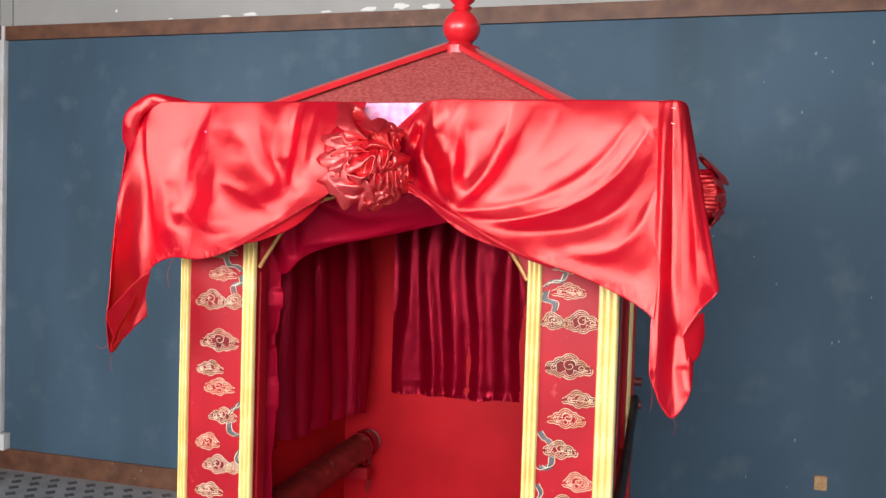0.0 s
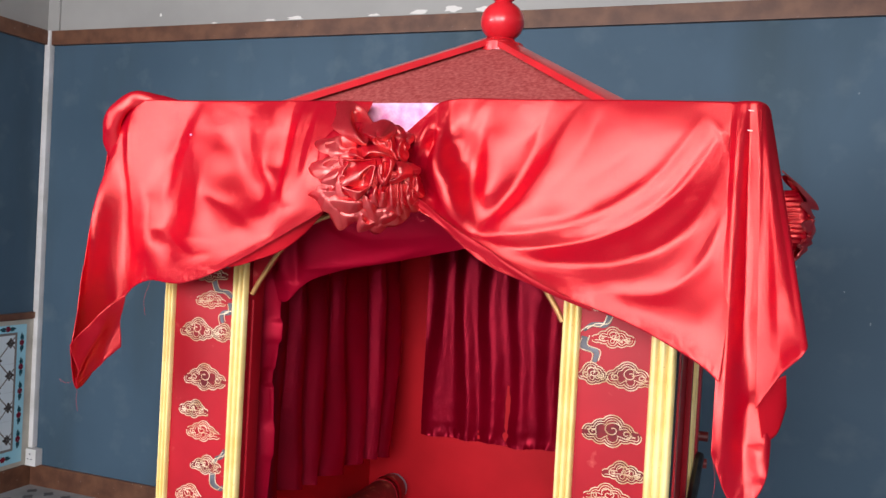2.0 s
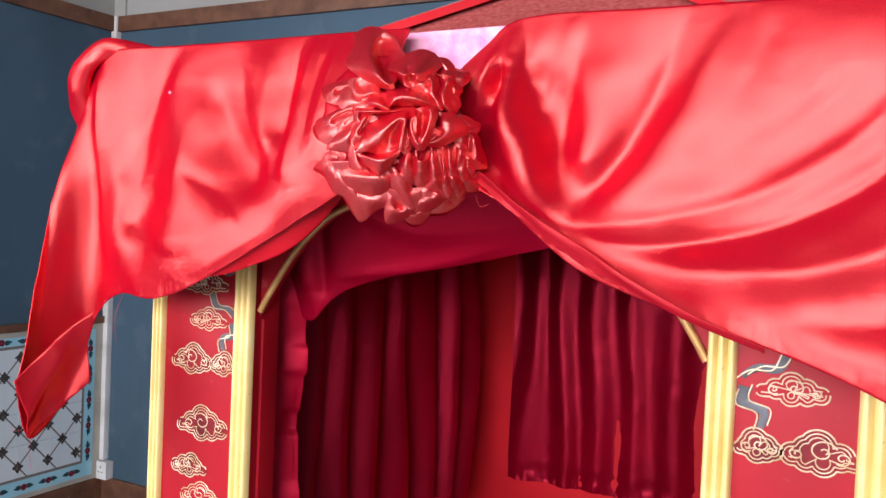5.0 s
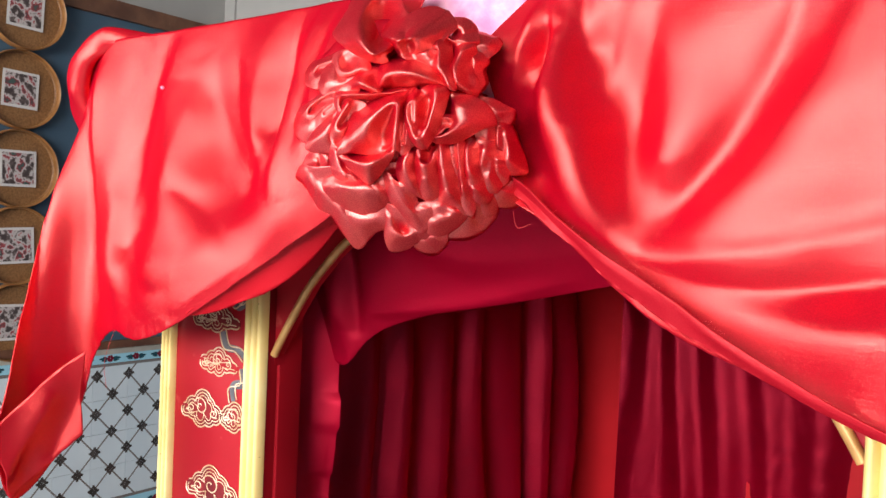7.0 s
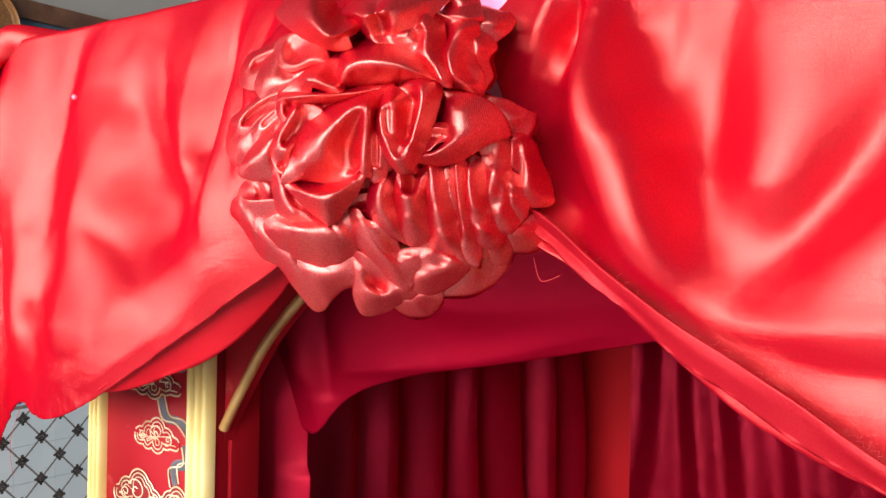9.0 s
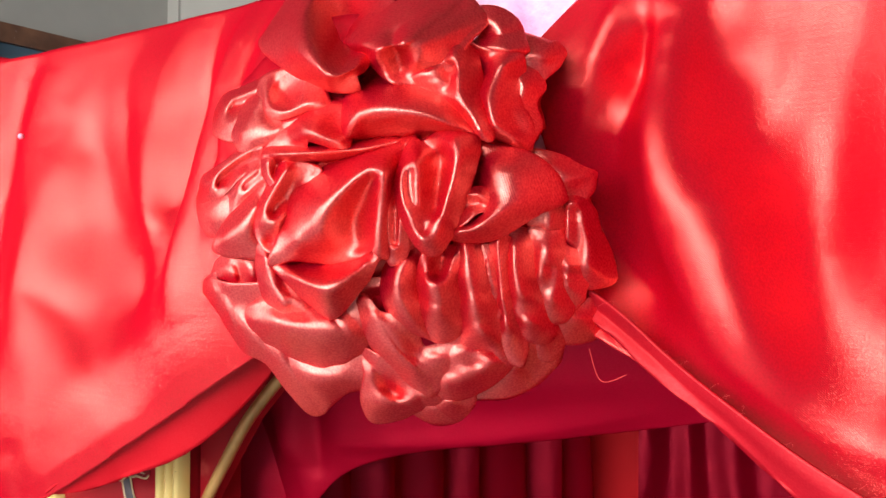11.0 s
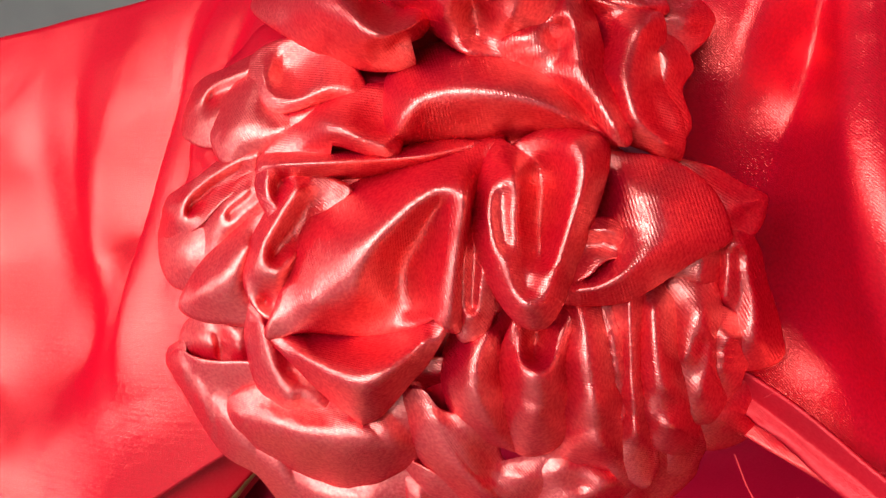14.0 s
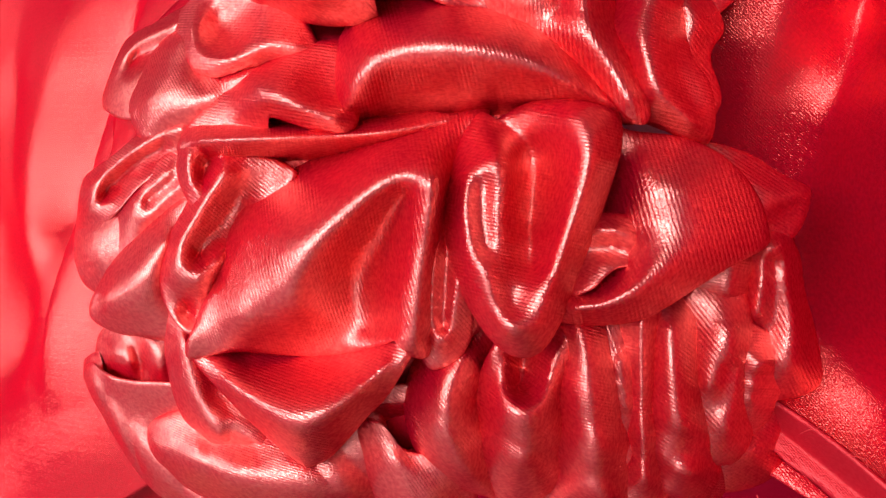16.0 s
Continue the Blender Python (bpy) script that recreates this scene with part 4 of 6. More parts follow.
sheet("right_tail_reverse", [(0.600, 1.205, 1.165), (0.618, 1.215, 1.185), (0.636, 1.225, 1.195)], [(0.612, 1.215, 1.10), (0.630, 1.23, 1.115), (0.640, 1.245, 1.15)], 20, 16, [], HEM, swag, "", seed=3.8)

# swag along the right side, back from the corner, and the left one
for s, nm in ((1, "right_side_swag"), (-1, "left_side_swag")):
    sheet(nm, [(0.582 * s, 1.30, 1.572), (0.584 * s, 1.55, 1.574), (0.584 * s, 1.80, 1.56), (0.584 * s, 2.10, 1.574), (0.582 * s, 2.33, 1.572)], [(0.640 * s, 1.31, 1.25), (0.615 * s, 1.52, 1.28), (0.60 * s, 1.78, 1.40), (0.615 * s, 2.10, 1.29), (0.65 * s, 2.33, 1.2)], 100, 60,
          [([(1.40, 1.55), (1.50, 1.42), (1.70, 1.38)], 0.02, 0.012), ([(1.33, 1.5), (1.42, 1.36), (1.6, 1.33)], 0.018, 0.012), ([(2.2, 1.55), (2.1, 1.42), (1.9, 1.38)], 0.02, 0.012)], SATIN, swag, "", out=(s, 0, 0), seed=8.0 + s, plane=("y", "z"))

# pins
for x, z in ((-0.379, 1.514), (-0.36, 1.445)):
    bm = bmesh.new()
    bmesh.ops.create_icosphere(bm, subdivisions=2, radius=0.0022, matrix=Matrix.Translation((x, 1.268, z)))
    pin = empty("dressmaker_pin", (x, 1.268, z), "small pearl-headed pin holding the satin", "pin", "pins in the drapery")
    piece("pin_head", bm, PINK, pin)
for z in (1.556, 1.528):
    bm = tube(bmesh.new(), [(0.568, 1.262, z + 0.001), (0.5715, 1.2607, z), (0.575, 1.262, z)], 0.0006, 6, 6)
    pin = empty("staple", (0.571, 1.262, z), "bright metal staple in the satin", "staple", "staples in the drapery")
    piece("wire", bm, WHITE, pin)

# ---- rosette of gathered satin ----
ROSE_AT = Vector((-0.01, 1.171, 1.455))


def cushion(u, v):
    """How far the rosette's round body lies behind its foremost point, in cm."""
    y = 0.165 * u + 0.065 * v + 0.0489 * u * u + np.where(v < 0, 0.0635, 0.042) * v * v - np.where((u > 0) | (v < 0), 0.0174, 0.0) * u * v
    y = y + 0.1 * np.clip(u - 5.5, 0, None) ** 2 + 0.06 * np.clip(-u - 5.5, 0, None) ** 2
    return np.minimum(y, 8.6 + 0.05 * (np.abs(u) + np.abs(v)))


rosette = empty("satin_rosette", ROSE_AT, "large rosette of gathered red satin pinned between the swags", "rosette", "rosettes on the cornice")


def outline(turn):
    """How far the rosette reaches from its middle, in cm, by the angle."""
    return np.interp(np.degrees(turn), (-180, -150, -120, -90, -60, -40, -20, -5, 5, 15, 30, 50, 70, 90, 120, 150, 180), (9.9, 9.6, 9.9, 10.2, 10.0, 9.6, 9.0, 8.4, 8.1, 7.9, 8.2, 9.0, 9.7, 10.0, 10.2, 10.3, 9.9))


FOLD_COUNT = [0]
SWELL = 2.2
FRONT_OF_ROSE = np.array([14.0, -14.0, -1.3])  # the folds swell towards this side, in cm


def fold(roll, border, lines):
    """One fold of the rosette: cloth stretched over its crests and hollows, with an edge that rolls in under itself."""
    FOLD_COUNT[0] += 1
    seed = FOLD_COUNT[0]
    n = 160
    loop = along(border, n, True)
    lift = loop[:, 2]
    loop = loop[:, :2]
    mid = loop.mean(0)
    known = [np.column_stack([loop[::2], lift[::2]])]
    for line in lines:
        span = np.hypot(*np.diff(np.array(line)[:, :2], axis=0).T).sum()
        known.append(along(line, max(2, int(span / 0.16)), False) if len(line) > 1 else np.array(line))
    known = np.concatenate(known)
    size, axes = np.linalg.eigh(np.cov((loop - mid).T))
    half = max(0.0, math.sqrt(size[1]) - math.sqrt(size[0])) * 1.3
    heart = mid + np.clip((loop - mid) @ axes[:, 1], -half, half)[:, None] * axes[:, 1]
    reach = np.hypot(*(loop - heart).T) + 1e-6
    loop = heart + (loop - heart) * (1 + 0.22 / reach)[:, None]
    reach = reach + 0.22
    roll = np.minimum(0.75 * roll, 0.5 * reach)
    rings = [(g * (1 - roll / reach), np.zeros(n)) for g in np.linspace(0, 1, 26)]
    for turn in range(15, 166, 15):
        a = radians(turn)
        rings.append((1 - roll * (1 - math.sin(a)) / reach, -roll * (1 - math.cos(a))))
    rings += [(np.full(n, 0.8), np.full(n, -1.2)), (np.full(n, 0.6), np.full(n, -1.8))]
    r = np.stack([a for a, z in rings])
    z = np.stack([z for a, z in rings])
    u = heart[None, :, 0] + (loop - heart)[None, :, 0] * r
    v = heart[None, :, 1] + (loop - heart)[None, :, 1] * r
    rise = taut(known[:, :2], known[:, 2] * SWELL, u, v)
    wrinkle = np.array([0.035 * noise.noise(Vector((a * 1.3, b * 1.3, seed * 3.1))) + 0.012 * noise.noise(Vector((a * 4, b * 4, seed * 1.7))) for a, b in zip(u.ravel(), v.ravel())]).reshape(u.shape)
    # small gathers that run out towards the rim
    far = np.hypot(u, v)
    rim = np.clip((far - 4.5) / 2.5, 0, 1) * np.clip((np.abs(v) - 2.5) / 2, 0, 1)
    sway = np.array([noise.noise(Vector((a * 0.45, b * 0.45, 7.7))) for a, b in zip(u.ravel(), v.ravel())]).reshape(u.shape)
    wrinkle = wrinkle + 0.20 * rim * (np.abs(np.sin(15 * np.arctan2(v, u) + 2.6 * sway + seed)) - 0.6)
    base = np.stack([u, cushion(u, v), v], -1)
    way = FRONT_OF_ROSE - base
    way = way / np.linalg.norm(way, axis=-1, keepdims=True)
    spot = base + way * (rise + wrinkle + z)[..., None]
    m = len(rings)
    ids = np.arange(m * n).reshape(m, n)
    nxt = np.roll(ids, -1, 1)
    faces = np.stack([ids[:-1], ids[1:], nxt[1:], nxt[:-1]], -1).reshape(-1, 4).tolist()
    if np.sum(loop[:, 0] * np.roll(loop[:, 1], -1) - loop[:, 1] * np.roll(loop[:, 0], -1)) < 0:
        faces = [f[::-1] for f in faces]
    me = bpy.data.meshes.new("fold")
    me.from_pydata((spot.reshape(-1, 3) * 0.01).tolist(), [], faces)
    lean = 0.6 * math.sin(seed * 2.4)
    flat = np.stack([u * math.cos(lean) - v * math.sin(lean) - 0.5 * rise, u * math.sin(lean) + v * math.cos(lean) + 0.5 * rise], -1).reshape(-1, 2) * 0.01
    layer = me.uv_layers.new(name="UVMap")
    at = np.empty(len(me.loops), dtype=np.int32)
    me.loops.foreach_get("vertex_index", at)
    layer.data.foreach_set("uv", flat[at].ravel())
    me.polygons.foreach_set("use_smooth", [True] * len(me.polygons))
    me.materials.append(ROSE)
    new("fold", me).parent = rosette


def build_folds():
    # the folds, each by its edge and by the crests and hollows inside it: across, up and height in cm
    fold(0.3, [(2.08, 3.67, 0.2), (2.66, 4.01, 0.1), (3.58, 4.14, 0.2), (4.32, 3.85, 0.3), (5.13, 3.45, 0.4), (5.82, 2.82, 0.5), (6.29, 2.27, 0.5), (6.7, 1.87, 0.5), (6.52, 1.73, 0.3), (5.8, 1.89, 0.2), (4.92, 1.88, 0), (4.01, 1.78, 0), (3.05, 1.69, -0.1), (2.35, 1.58, 0), (1.97, 1.59, 0.2), (1.89, 2.32, 0.3), (1.87, 2.96, 0.3)],
         [[(2.28, 2.83, 0.9), (2.15, 2.31, 0.8), (2.15, 1.81, 0.5)],
          [(2.44, 3, 0.95), (3.48, 2.95, 1.15), (4.84, 2.78, 1.15), (5.77, 2.35, 0.95), (6.47, 1.91, 0.65)],
          [(2.87, 2.3, 0.6), (3.78, 2.13, 0.4), (4.9, 2.13, 0.4)]])
    fold(0.24, [(-1.38, 1.37, 0.2), (-1.22, 1.72, 0.2), (-0.58, 2.16, 0.2), (-0.01, 2.6, 0.3), (0.82, 2.97, 0.2), (1.83, 3, 0.1), (2.07, 2.32, 0.2), (2.2, 1.69, 0.4), (2.04, 1.47, 0.5), (1.58, 1.58, 0.6), (1.09, 1.75, 0.7), (0.59, 1.89, 0.7), (0.54, 1.63, 0.5), (0.54, 1.4, 0.3), (-0.38, 1.32, 0.2)],
         [[(0.07, 2.42, 0.75), (0.35, 2.04, 0.85)],
          [(0.56, 1.94, 0.9), (1.2, 1.77, 0.85), (1.98, 1.53, 0.65)],
          [(-0.46, 1.67, 0.25), (-0.02, 1.54, 0.2)],
          [(1.19, 2.47, 0.45), (1.73, 2.1, 0.35)]])
    fold(0.22, [(-1.45, 1.17, 0.4), (-1.23, 1.44, 0.4), (-0.43, 1.55, 0.3), (0.65, 1.47, 0.3), (2.05, 1.4, 0.2), (3.26, 1.54, 0.1), (4.4, 1.7, 0), (3.85, 1.44, 0), (3.1, 1.23, 0.1), (2.08, 1.09, 0.1), (0.97, 0.95, 0.1), (-0.17, 0.88, 0.1), (-1.15, 1.06, 0.3)],
         [[(-1.08, 1.27, 0.7), (-0.11, 1.33, 0.8), (0.92, 1.31, 0.75), (2.58, 1.33, 0.5), (4.02, 1.57, 0.2)]])
    fold(0.14, [(-0.83, 1.99, -0.2), (0.46, 2.39, -0.2), (1.89, 2.44, -0.2), (2.43, 1.75, -0.2), (2.28, 1.2, -0.1), (0.94, 1.16, -0.1), (-0.36, 1.2, -0.1)],
         [[(0.36, 1.63, 0.1), (1.81, 1.53, 0.1)]])
    fold(0.16, [(-1.34, 1.21, 0.4), (-1.41, 0.83, 0.4), (-1.19, 0.42, 0.4), (-0.85, 0.03, 0.4), (-0.61, 0.29, 0.4), (-0.29, 0.8, 0.4), (-0.15, 0.95, 0.2), (-0.78, 1.14, 0.4)],
         [[(-1.31, 1.01, 0.55), (-1.23, 0.59, 0.55), (-0.89, 0.18, 0.55)],
          [(-0.73, 0.87, 0), (-0.79, 0.52, 0.05)]])
    fold(0.3, [(4.46, 1.67, 0.1), (3.66, 1.47, 0.1), (2.59, 1.25, -0.1), (1.67, 0.93, -0.3), (0.66, 0.55, -0.3), (0.17, -0.44, 0.1), (-0.31, -1.56, 0.3), (-0.74, -2.26, 0.4), (-1.17, -2.81, 0.5), (-1.1, -3.07, 0.4), (0.04, -2.81, 0.3), (1.13, -2.75, 0.1), (2, -2.71, 0), (2.75, -2.43, 0.1), (2.97, -2.26, 0.3), (3, -2.53, 0.6), (3.15, -2.69, 0.65), (3.38, -2.67, 0.65), (3.59, -2.35, 0.5), (3.78, -1.43, 0.45), (3.97, -0.48, 0.3), (4.09, 0.36, 0.2), (4.37, 1.22, 0.1)],
         [[(1.36, -1.94, 0.75), (1.74, -1.18, 0.85), (2.18, -0.47, 0.95), (2.67, 0.1, 1), (3.29, 0.53, 1.05), (3.69, 0.69, 1), (3.89, 0.48, 0.95), (3.87, -0.17, 0.9), (3.68, -1.01, 0.85), (3.51, -1.87, 0.8), (3.4, -2.46, 0.75)],
          [(3.3, 0.19, 0.65), (2.98, -0.19, 0.45), (2.58, -0.73, 0.2), (2.26, -1.37, 0), (2.3, -2.02, -0.1)],
          [(3.32, -0.6, 0.6), (3.14, -1.45, 0.5), (3.12, -2.2, 0.6)],
          [(0.73, -1.2, 0.7), (0.14, -2.22, 0.7)],
          [(2.63, 0.76, 0.5), (1.53, -0.11, 0.55)]])
    fold(0.3, [(-1.18, -2.87, 0.3), (-1.12, -3.22, 0.35), (-0.29, -4.02, 0.6), (0.49, -5.01, 0.7), (0.7, -5.09, 0.7), (1.29, -4.75, 0.7), (2.31, -3.75, 0.6), (3.02, -2.92, 0.5), (3.14, -2.58, 0.4), (2.97, -2.21, 0.1), (2.43, -2.61, -0.1), (1.56, -2.82, -0.2), (0.28, -2.83, -0.2)],
         [[(-0.56, -3.59, 0.65), (0.18, -4.13, 0.95), (0.81, -4.45, 1.1), (1.74, -3.96, 1), (2.77, -2.98, 0.6)],
          [(-0.02, -3.08, 0), (0.82, -3.14, 0), (1.6, -3.15, 0.1), (2.49, -2.83, 0.1)]])
    fold(0.14, [(4.06, 0.04, 0.5), (3.85, -0.15, 0.5), (3.71, -0.8, 0.5), (3.62, -1.65, 0.5), (3.56, -2.4, 0.4), (3.61, -2.88, 0.4), (3.85, -2.74, 0.4), (4.08, -2.39, 0.4), (4.2, -1.42, 0.5), (4.19, -0.37, 0.5)],
         [[(3.87, -0.33, 0.7), (3.76, -1.22, 0.75), (3.66, -2.51, 0.6)],
          [(4.03, -0.38, 0.25), (3.96, -1.43, 0.25), (3.84, -2.28, 0.25)],
          [(4.14, -0.37, 0.7), (4.1, -1.42, 0.7), (3.9, -2.5, 0.55)]])
    fold(0.1, [(4.25, -1.1, 0.3), (4.19, -1.63, 0.3), (4.15, -2.17, 0.2), (4.28, -2.18, 0.2), (4.35, -1.73, 0.2), (4.33, -1.31, 0.3)],
         [[(4.27, -1.31, 0.4), (4.23, -2.06, 0.4)]])
    fold(0.22, [(4.66, 1.65, 0.2), (4.4, 1.22, 0.4), (4.19, 0.63, 0.6), (4.12, 0.05, 0.7), (4.2, -0.69, 0.75), (4.38, -1.52, 0.8), (4.62, -2.23, 0.85), (4.92, -2.55, 0.9), (5.25, -2.48, 0.9), (5.54, -1.99, 0.8), (5.77, -1.27, 0.7), (6.05, -0.41, 0.7), (6.29, 0.55, 0.8), (6.41, 1.31, 0.8), (6.34, 1.81, 0.7), (6.05, 2.03, 0.6), (5.62, 1.98, 0.5), (5.2, 1.72, 0.3), (4.9, 1.5, 0.1)],
         [[(4.32, 0.63, 0.85), (4.25, 0.05, 0.95), (4.34, -0.68, 1), (4.54, -1.52, 1.05), (4.81, -2.31, 1.1)],
          [(4.54, 0.48, 0.7), (4.52, -0.15, 0.68), (4.6, -0.78, 0.7)],
          [(4.53, 0.87, 0.75), (4.78, 0.96, 0.85), (4.88, 0.49, 0.9), (4.82, -0.35, 0.9), (4.84, -1.19, 0.85), (4.94, -1.82, 0.85)],
          [(5.28, 1.08, 0), (5.25, 0.5, 0.1), (5.22, -0.34, 0.25)],
          [(5.55, 0.83, 0.15), (5.48, -0.12, 0.3), (5.33, -1.07, 0.5)],
          [(5.67, 1.91, 0.6), (5.96, 1.76, 0.9), (6.12, 1.28, 1.05), (6.1, 0.64, 1.1), (5.9, -0.21, 1.05), (5.66, -1.06, 1.05), (5.34, -2.13, 1)]])
    fold(0.26, [(6.37, 1.43, 0.2), (6.9, 1.32, 0.3), (7.54, 1.25, 0.4), (8.03, 0.93, 0.5), (8.38, 0.4, 0.5), (8.53, -0.15, 0.5), (8.5, -0.47, 0.5), (7.95, -0.9, 0.6), (7.29, -1.48, 0.6), (6.79, -1.86, 0.6), (6.21, -1.98, 0.5), (5.8, -1.94, 0.5), (5.67, -1.75, 0.4), (5.84, -1.16, 0.1), (6.11, -0.52, -0.1), (6.27, 0.44, -0.2)],
         [[(5.87, -1.85, 0.75), (6.31, -1.76, 0.8), (6.82, -1.34, 0.85), (7.47, -0.86, 0.8), (8.28, -0.48, 0.6)],
          [(6.91, 0.81, 0.5), (7.48, 0.43, 0.75), (8.12, -0.01, 0.65)],
          [(6.12, -1.52, 0.3), (6.5, -1.08, 0.25), (6.6, -0.6, 0.3)],
          [(6.76, 0.26, 0.4), (6.88, -0.27, 0.45)]])
    fold(0.1, [(6.04, -0.47, 0.3), (6.36, -0.28, 0.45), (6.72, -0.29, 0.45), (6.87, -0.57, 0.45), (6.73, -0.85, 0.45), (6.35, -0.97, 0.45), (6.02, -1.36, 0.45), (5.83, -1.66, 0.4), (5.76, -1.46, 0.3), (5.95, -0.94, 0.3)],
         [[(6.11, -0.45, 0.5), (6.4, -0.34, 0.62), (6.7, -0.38, 0.62), (6.79, -0.57, 0.62)],
          [(6.19, -0.72, 0.2), (6.52, -0.62, 0.25)]])
    fold(0.16, [(7.7, 1.31, -0.2), (8.27, 1.18, 0), (8.86, 0.81, 0.1), (9.22, 0.57, 0.2), (9.09, 0.02, 0.1), (8.86, -0.38, 0), (8.49, -0.49, -0.2), (8.28, 0.06, -0.2), (7.95, 0.92, -0.1)],
         [[(8.41, 0.01, 0.15), (8.78, 0.26, 0.28), (9.16, 0.54, 0.28)],
          [(8.2, 0.83, 0.2), (8.69, 0.67, 0.2)],
          [(8.78, -0.13, 0.05), (8.99, 0.24, 0.1)]])
    fold(0.16, [(8.68, -0.41, 0.1), (9.01, -0.34, 0.1), (9.06, -0.69, 0.1), (9.12, -1.4, 0), (9.27, -2.25, 0), (9.34, -3.01, 0), (9.3, -3.49, 0), (8.93, -3.65, -0.1), (8.62, -3.59, -0.2), (8.49, -2.95, -0.3), (8.43, -1.99, -0.3), (8.54, -1.06, -0.1)],
         [[(8.71, -0.57, 0.3), (8.64, -1.29, 0.3), (8.51, -1.99, 0.15)],
          [(8.99, -0.52, 0.35), (9.02, -1.28, 0.35), (9.13, -2.25, 0.3), (9.06, -3.12, 0.25)],
          [(8.86, -0.82, -0.1), (8.85, -1.76, -0.1), (8.76, -2.72, 0)]])
    fold(0.16, [(7.83, -0.81, 0.1), (8.2, -0.63, 0.1), (8.49, -0.52, 0), (8.56, -1.06, -0.1), (8.45, -1.99, -0.3), (8.23, -2.22, -0.3), (7.93, -1.99, -0.3), (7.78, -1.31, -0.1)],
         [[(8.28, -0.73, 0.2), (8.18, -1.53, 0.1)],
          [(7.99, -0.97, 0), (7.95, -1.65, -0.1)]])
    fold(0.26, [(4.56, -2.15, -0.1), (3.97, -2.55, 0), (3.54, -2.95, 0.1), (3.21, -3.65, 0.2), (3.1, -4.36, 0.3), (3.13, -5.01, 0.3), (3.4, -5.36, 0.3), (3.73, -5.61, 0.2), (4.02, -5.69, 0.1), (4.24, -4.81, 0), (4.28, -3.96, -0.1), (4.46, -3.15, -0.1), (4.66, -2.48, -0.1)],
         [[(4.13, -2.77, 0.3), (3.8, -3.39, 0.5), (3.57, -4.1, 0.6), (3.57, -4.71, 0.55), (3.75, -5.34, 0.4)]])
    fold(0.24, [(4.87, -2.58, 0.2), (4.62, -3.03, 0.25), (4.39, -3.6, 0.25), (4.19, -4.44, 0.2), (4.11, -5.2, 0.2), (4.15, -5.79, 0.2), (4.55, -5.81, 0.2), (4.93, -5.48, 0.2), (5.26, -4.8, 0.2), (5.44, -4.05, 0.2), (5.57, -3.12, 0.2), (5.72, -2.29, 0.1), (5.42, -2.35, -0.2), (5.15, -2.41, -0.3)],
         [[(4.77, -2.86, 0.4), (4.64, -3.48, 0.55), (4.69, -3.97, 0.7), (5.02, -4.03, 0.7), (5.34, -3.47, 0.6), (5.61, -2.67, 0.35)],
          [(5.07, -2.79, -0.4), (4.96, -3.36, -0.2)],
          [(4.5, -4.81, 0.55), (4.75, -4.93, 0.65), (5.06, -4.55, 0.55)]])
    fold(0.24, [(5.76, -1.91, 0), (6.22, -1.87, 0), (6.43, -2.44, 0), (6.47, -3.35, 0.1), (6.43, -4.43, 0.1), (6.3, -5.48, 0.1), (6.16, -6.41, 0.1), (5.92, -6.7, 0.1), (5.69, -6.24, 0.1), (5.12, -6.23, 0), (5.04, -5.87, 0), (5.34, -4.8, 0.1), (5.5, -3.58, 0.1), (5.65, -2.67, 0)],
         [[(5.95, -2.23, 0.3), (5.96, -3.34, 0.5), (5.94, -4.55, 0.6), (5.84, -5.88, 0.55)]])
    fold(0.1, [(6.72, -1.94, -0.1), (6.48, -2.44, 0.05), (6.36, -3.35, 0.1), (6.42, -4.06, 0.1), (6.38, -4.88, 0.1), (6.54, -4.31, 0.1), (6.67, -3.35, 0.1), (6.77, -2.44, 0)],
         [[(6.52, -2.89, 0.28), (6.51, -3.82, 0.3)]])
    fold(0.12, [(6.86, -1.77, 0.1), (6.72, -3.01, 0.1), (6.55, -4.31, 0.1), (6.38, -5.49, 0.1), (6.24, -6.65, 0.1), (6.5, -6.84, 0.1), (6.73, -5.66, 0.1), (6.84, -4.58, 0.1), (6.9, -3.6, 0.1), (7, -2.44, 0.1), (7.02, -1.77, 0.1)],
         [[(6.91, -1.99, 0.35), (6.77, -3.59, 0.42), (6.56, -5.5, 0.42)]])
    fold(0.22, [(7.09, -1.99, -0.1), (6.99, -2.89, 0), (6.92, -3.84, 0.1), (6.84, -4.78, 0.1), (6.93, -5.26, 0.1), (6.98, -5.74, 0.1), (7.29, -5.92, 0.1), (7.52, -5.54, 0.1), (7.64, -4.79, 0.1), (7.64, -3.88, 0), (7.63, -2.91, 0), (7.66, -1.99, -0.1), (7.37, -1.66, -0.2)],
         [[(7.28, -2.1, 0.2), (7.23, -3.13, 0.42), (7.26, -4.36, 0.5)],
          [(6.92, -4.93, 0.3), (7.21, -4.91, 0.25), (7.56, -4.81, 0.3)],
          [(7.03, -5.27, 0.4), (7.33, -5.37, 0.45)]])
    fold(0.18, [(7.77, -1.54, -0.1), (7.67, -2.45, -0.1), (7.62, -3.51, 0), (7.66, -4.4, 0), (7.7, -4.99, 0), (8, -5.02, 0), (8.21, -4.33, 0), (8.33, -3.44, 0), (8.37, -2.46, 0.1), (8.29, -1.99, 0.1), (8.26, -1.41, -0.1)],
         [[(8.22, -2.22, 0.3), (7.96, -2.99, 0.32), (7.74, -3.46, 0.25)],
          [(8.11, -3.05, 0.05), (7.92, -3.91, 0.1)],
          [(8.32, -2.46, 0.25), (8.23, -3.43, 0.25), (7.95, -4.43, 0.25)]])
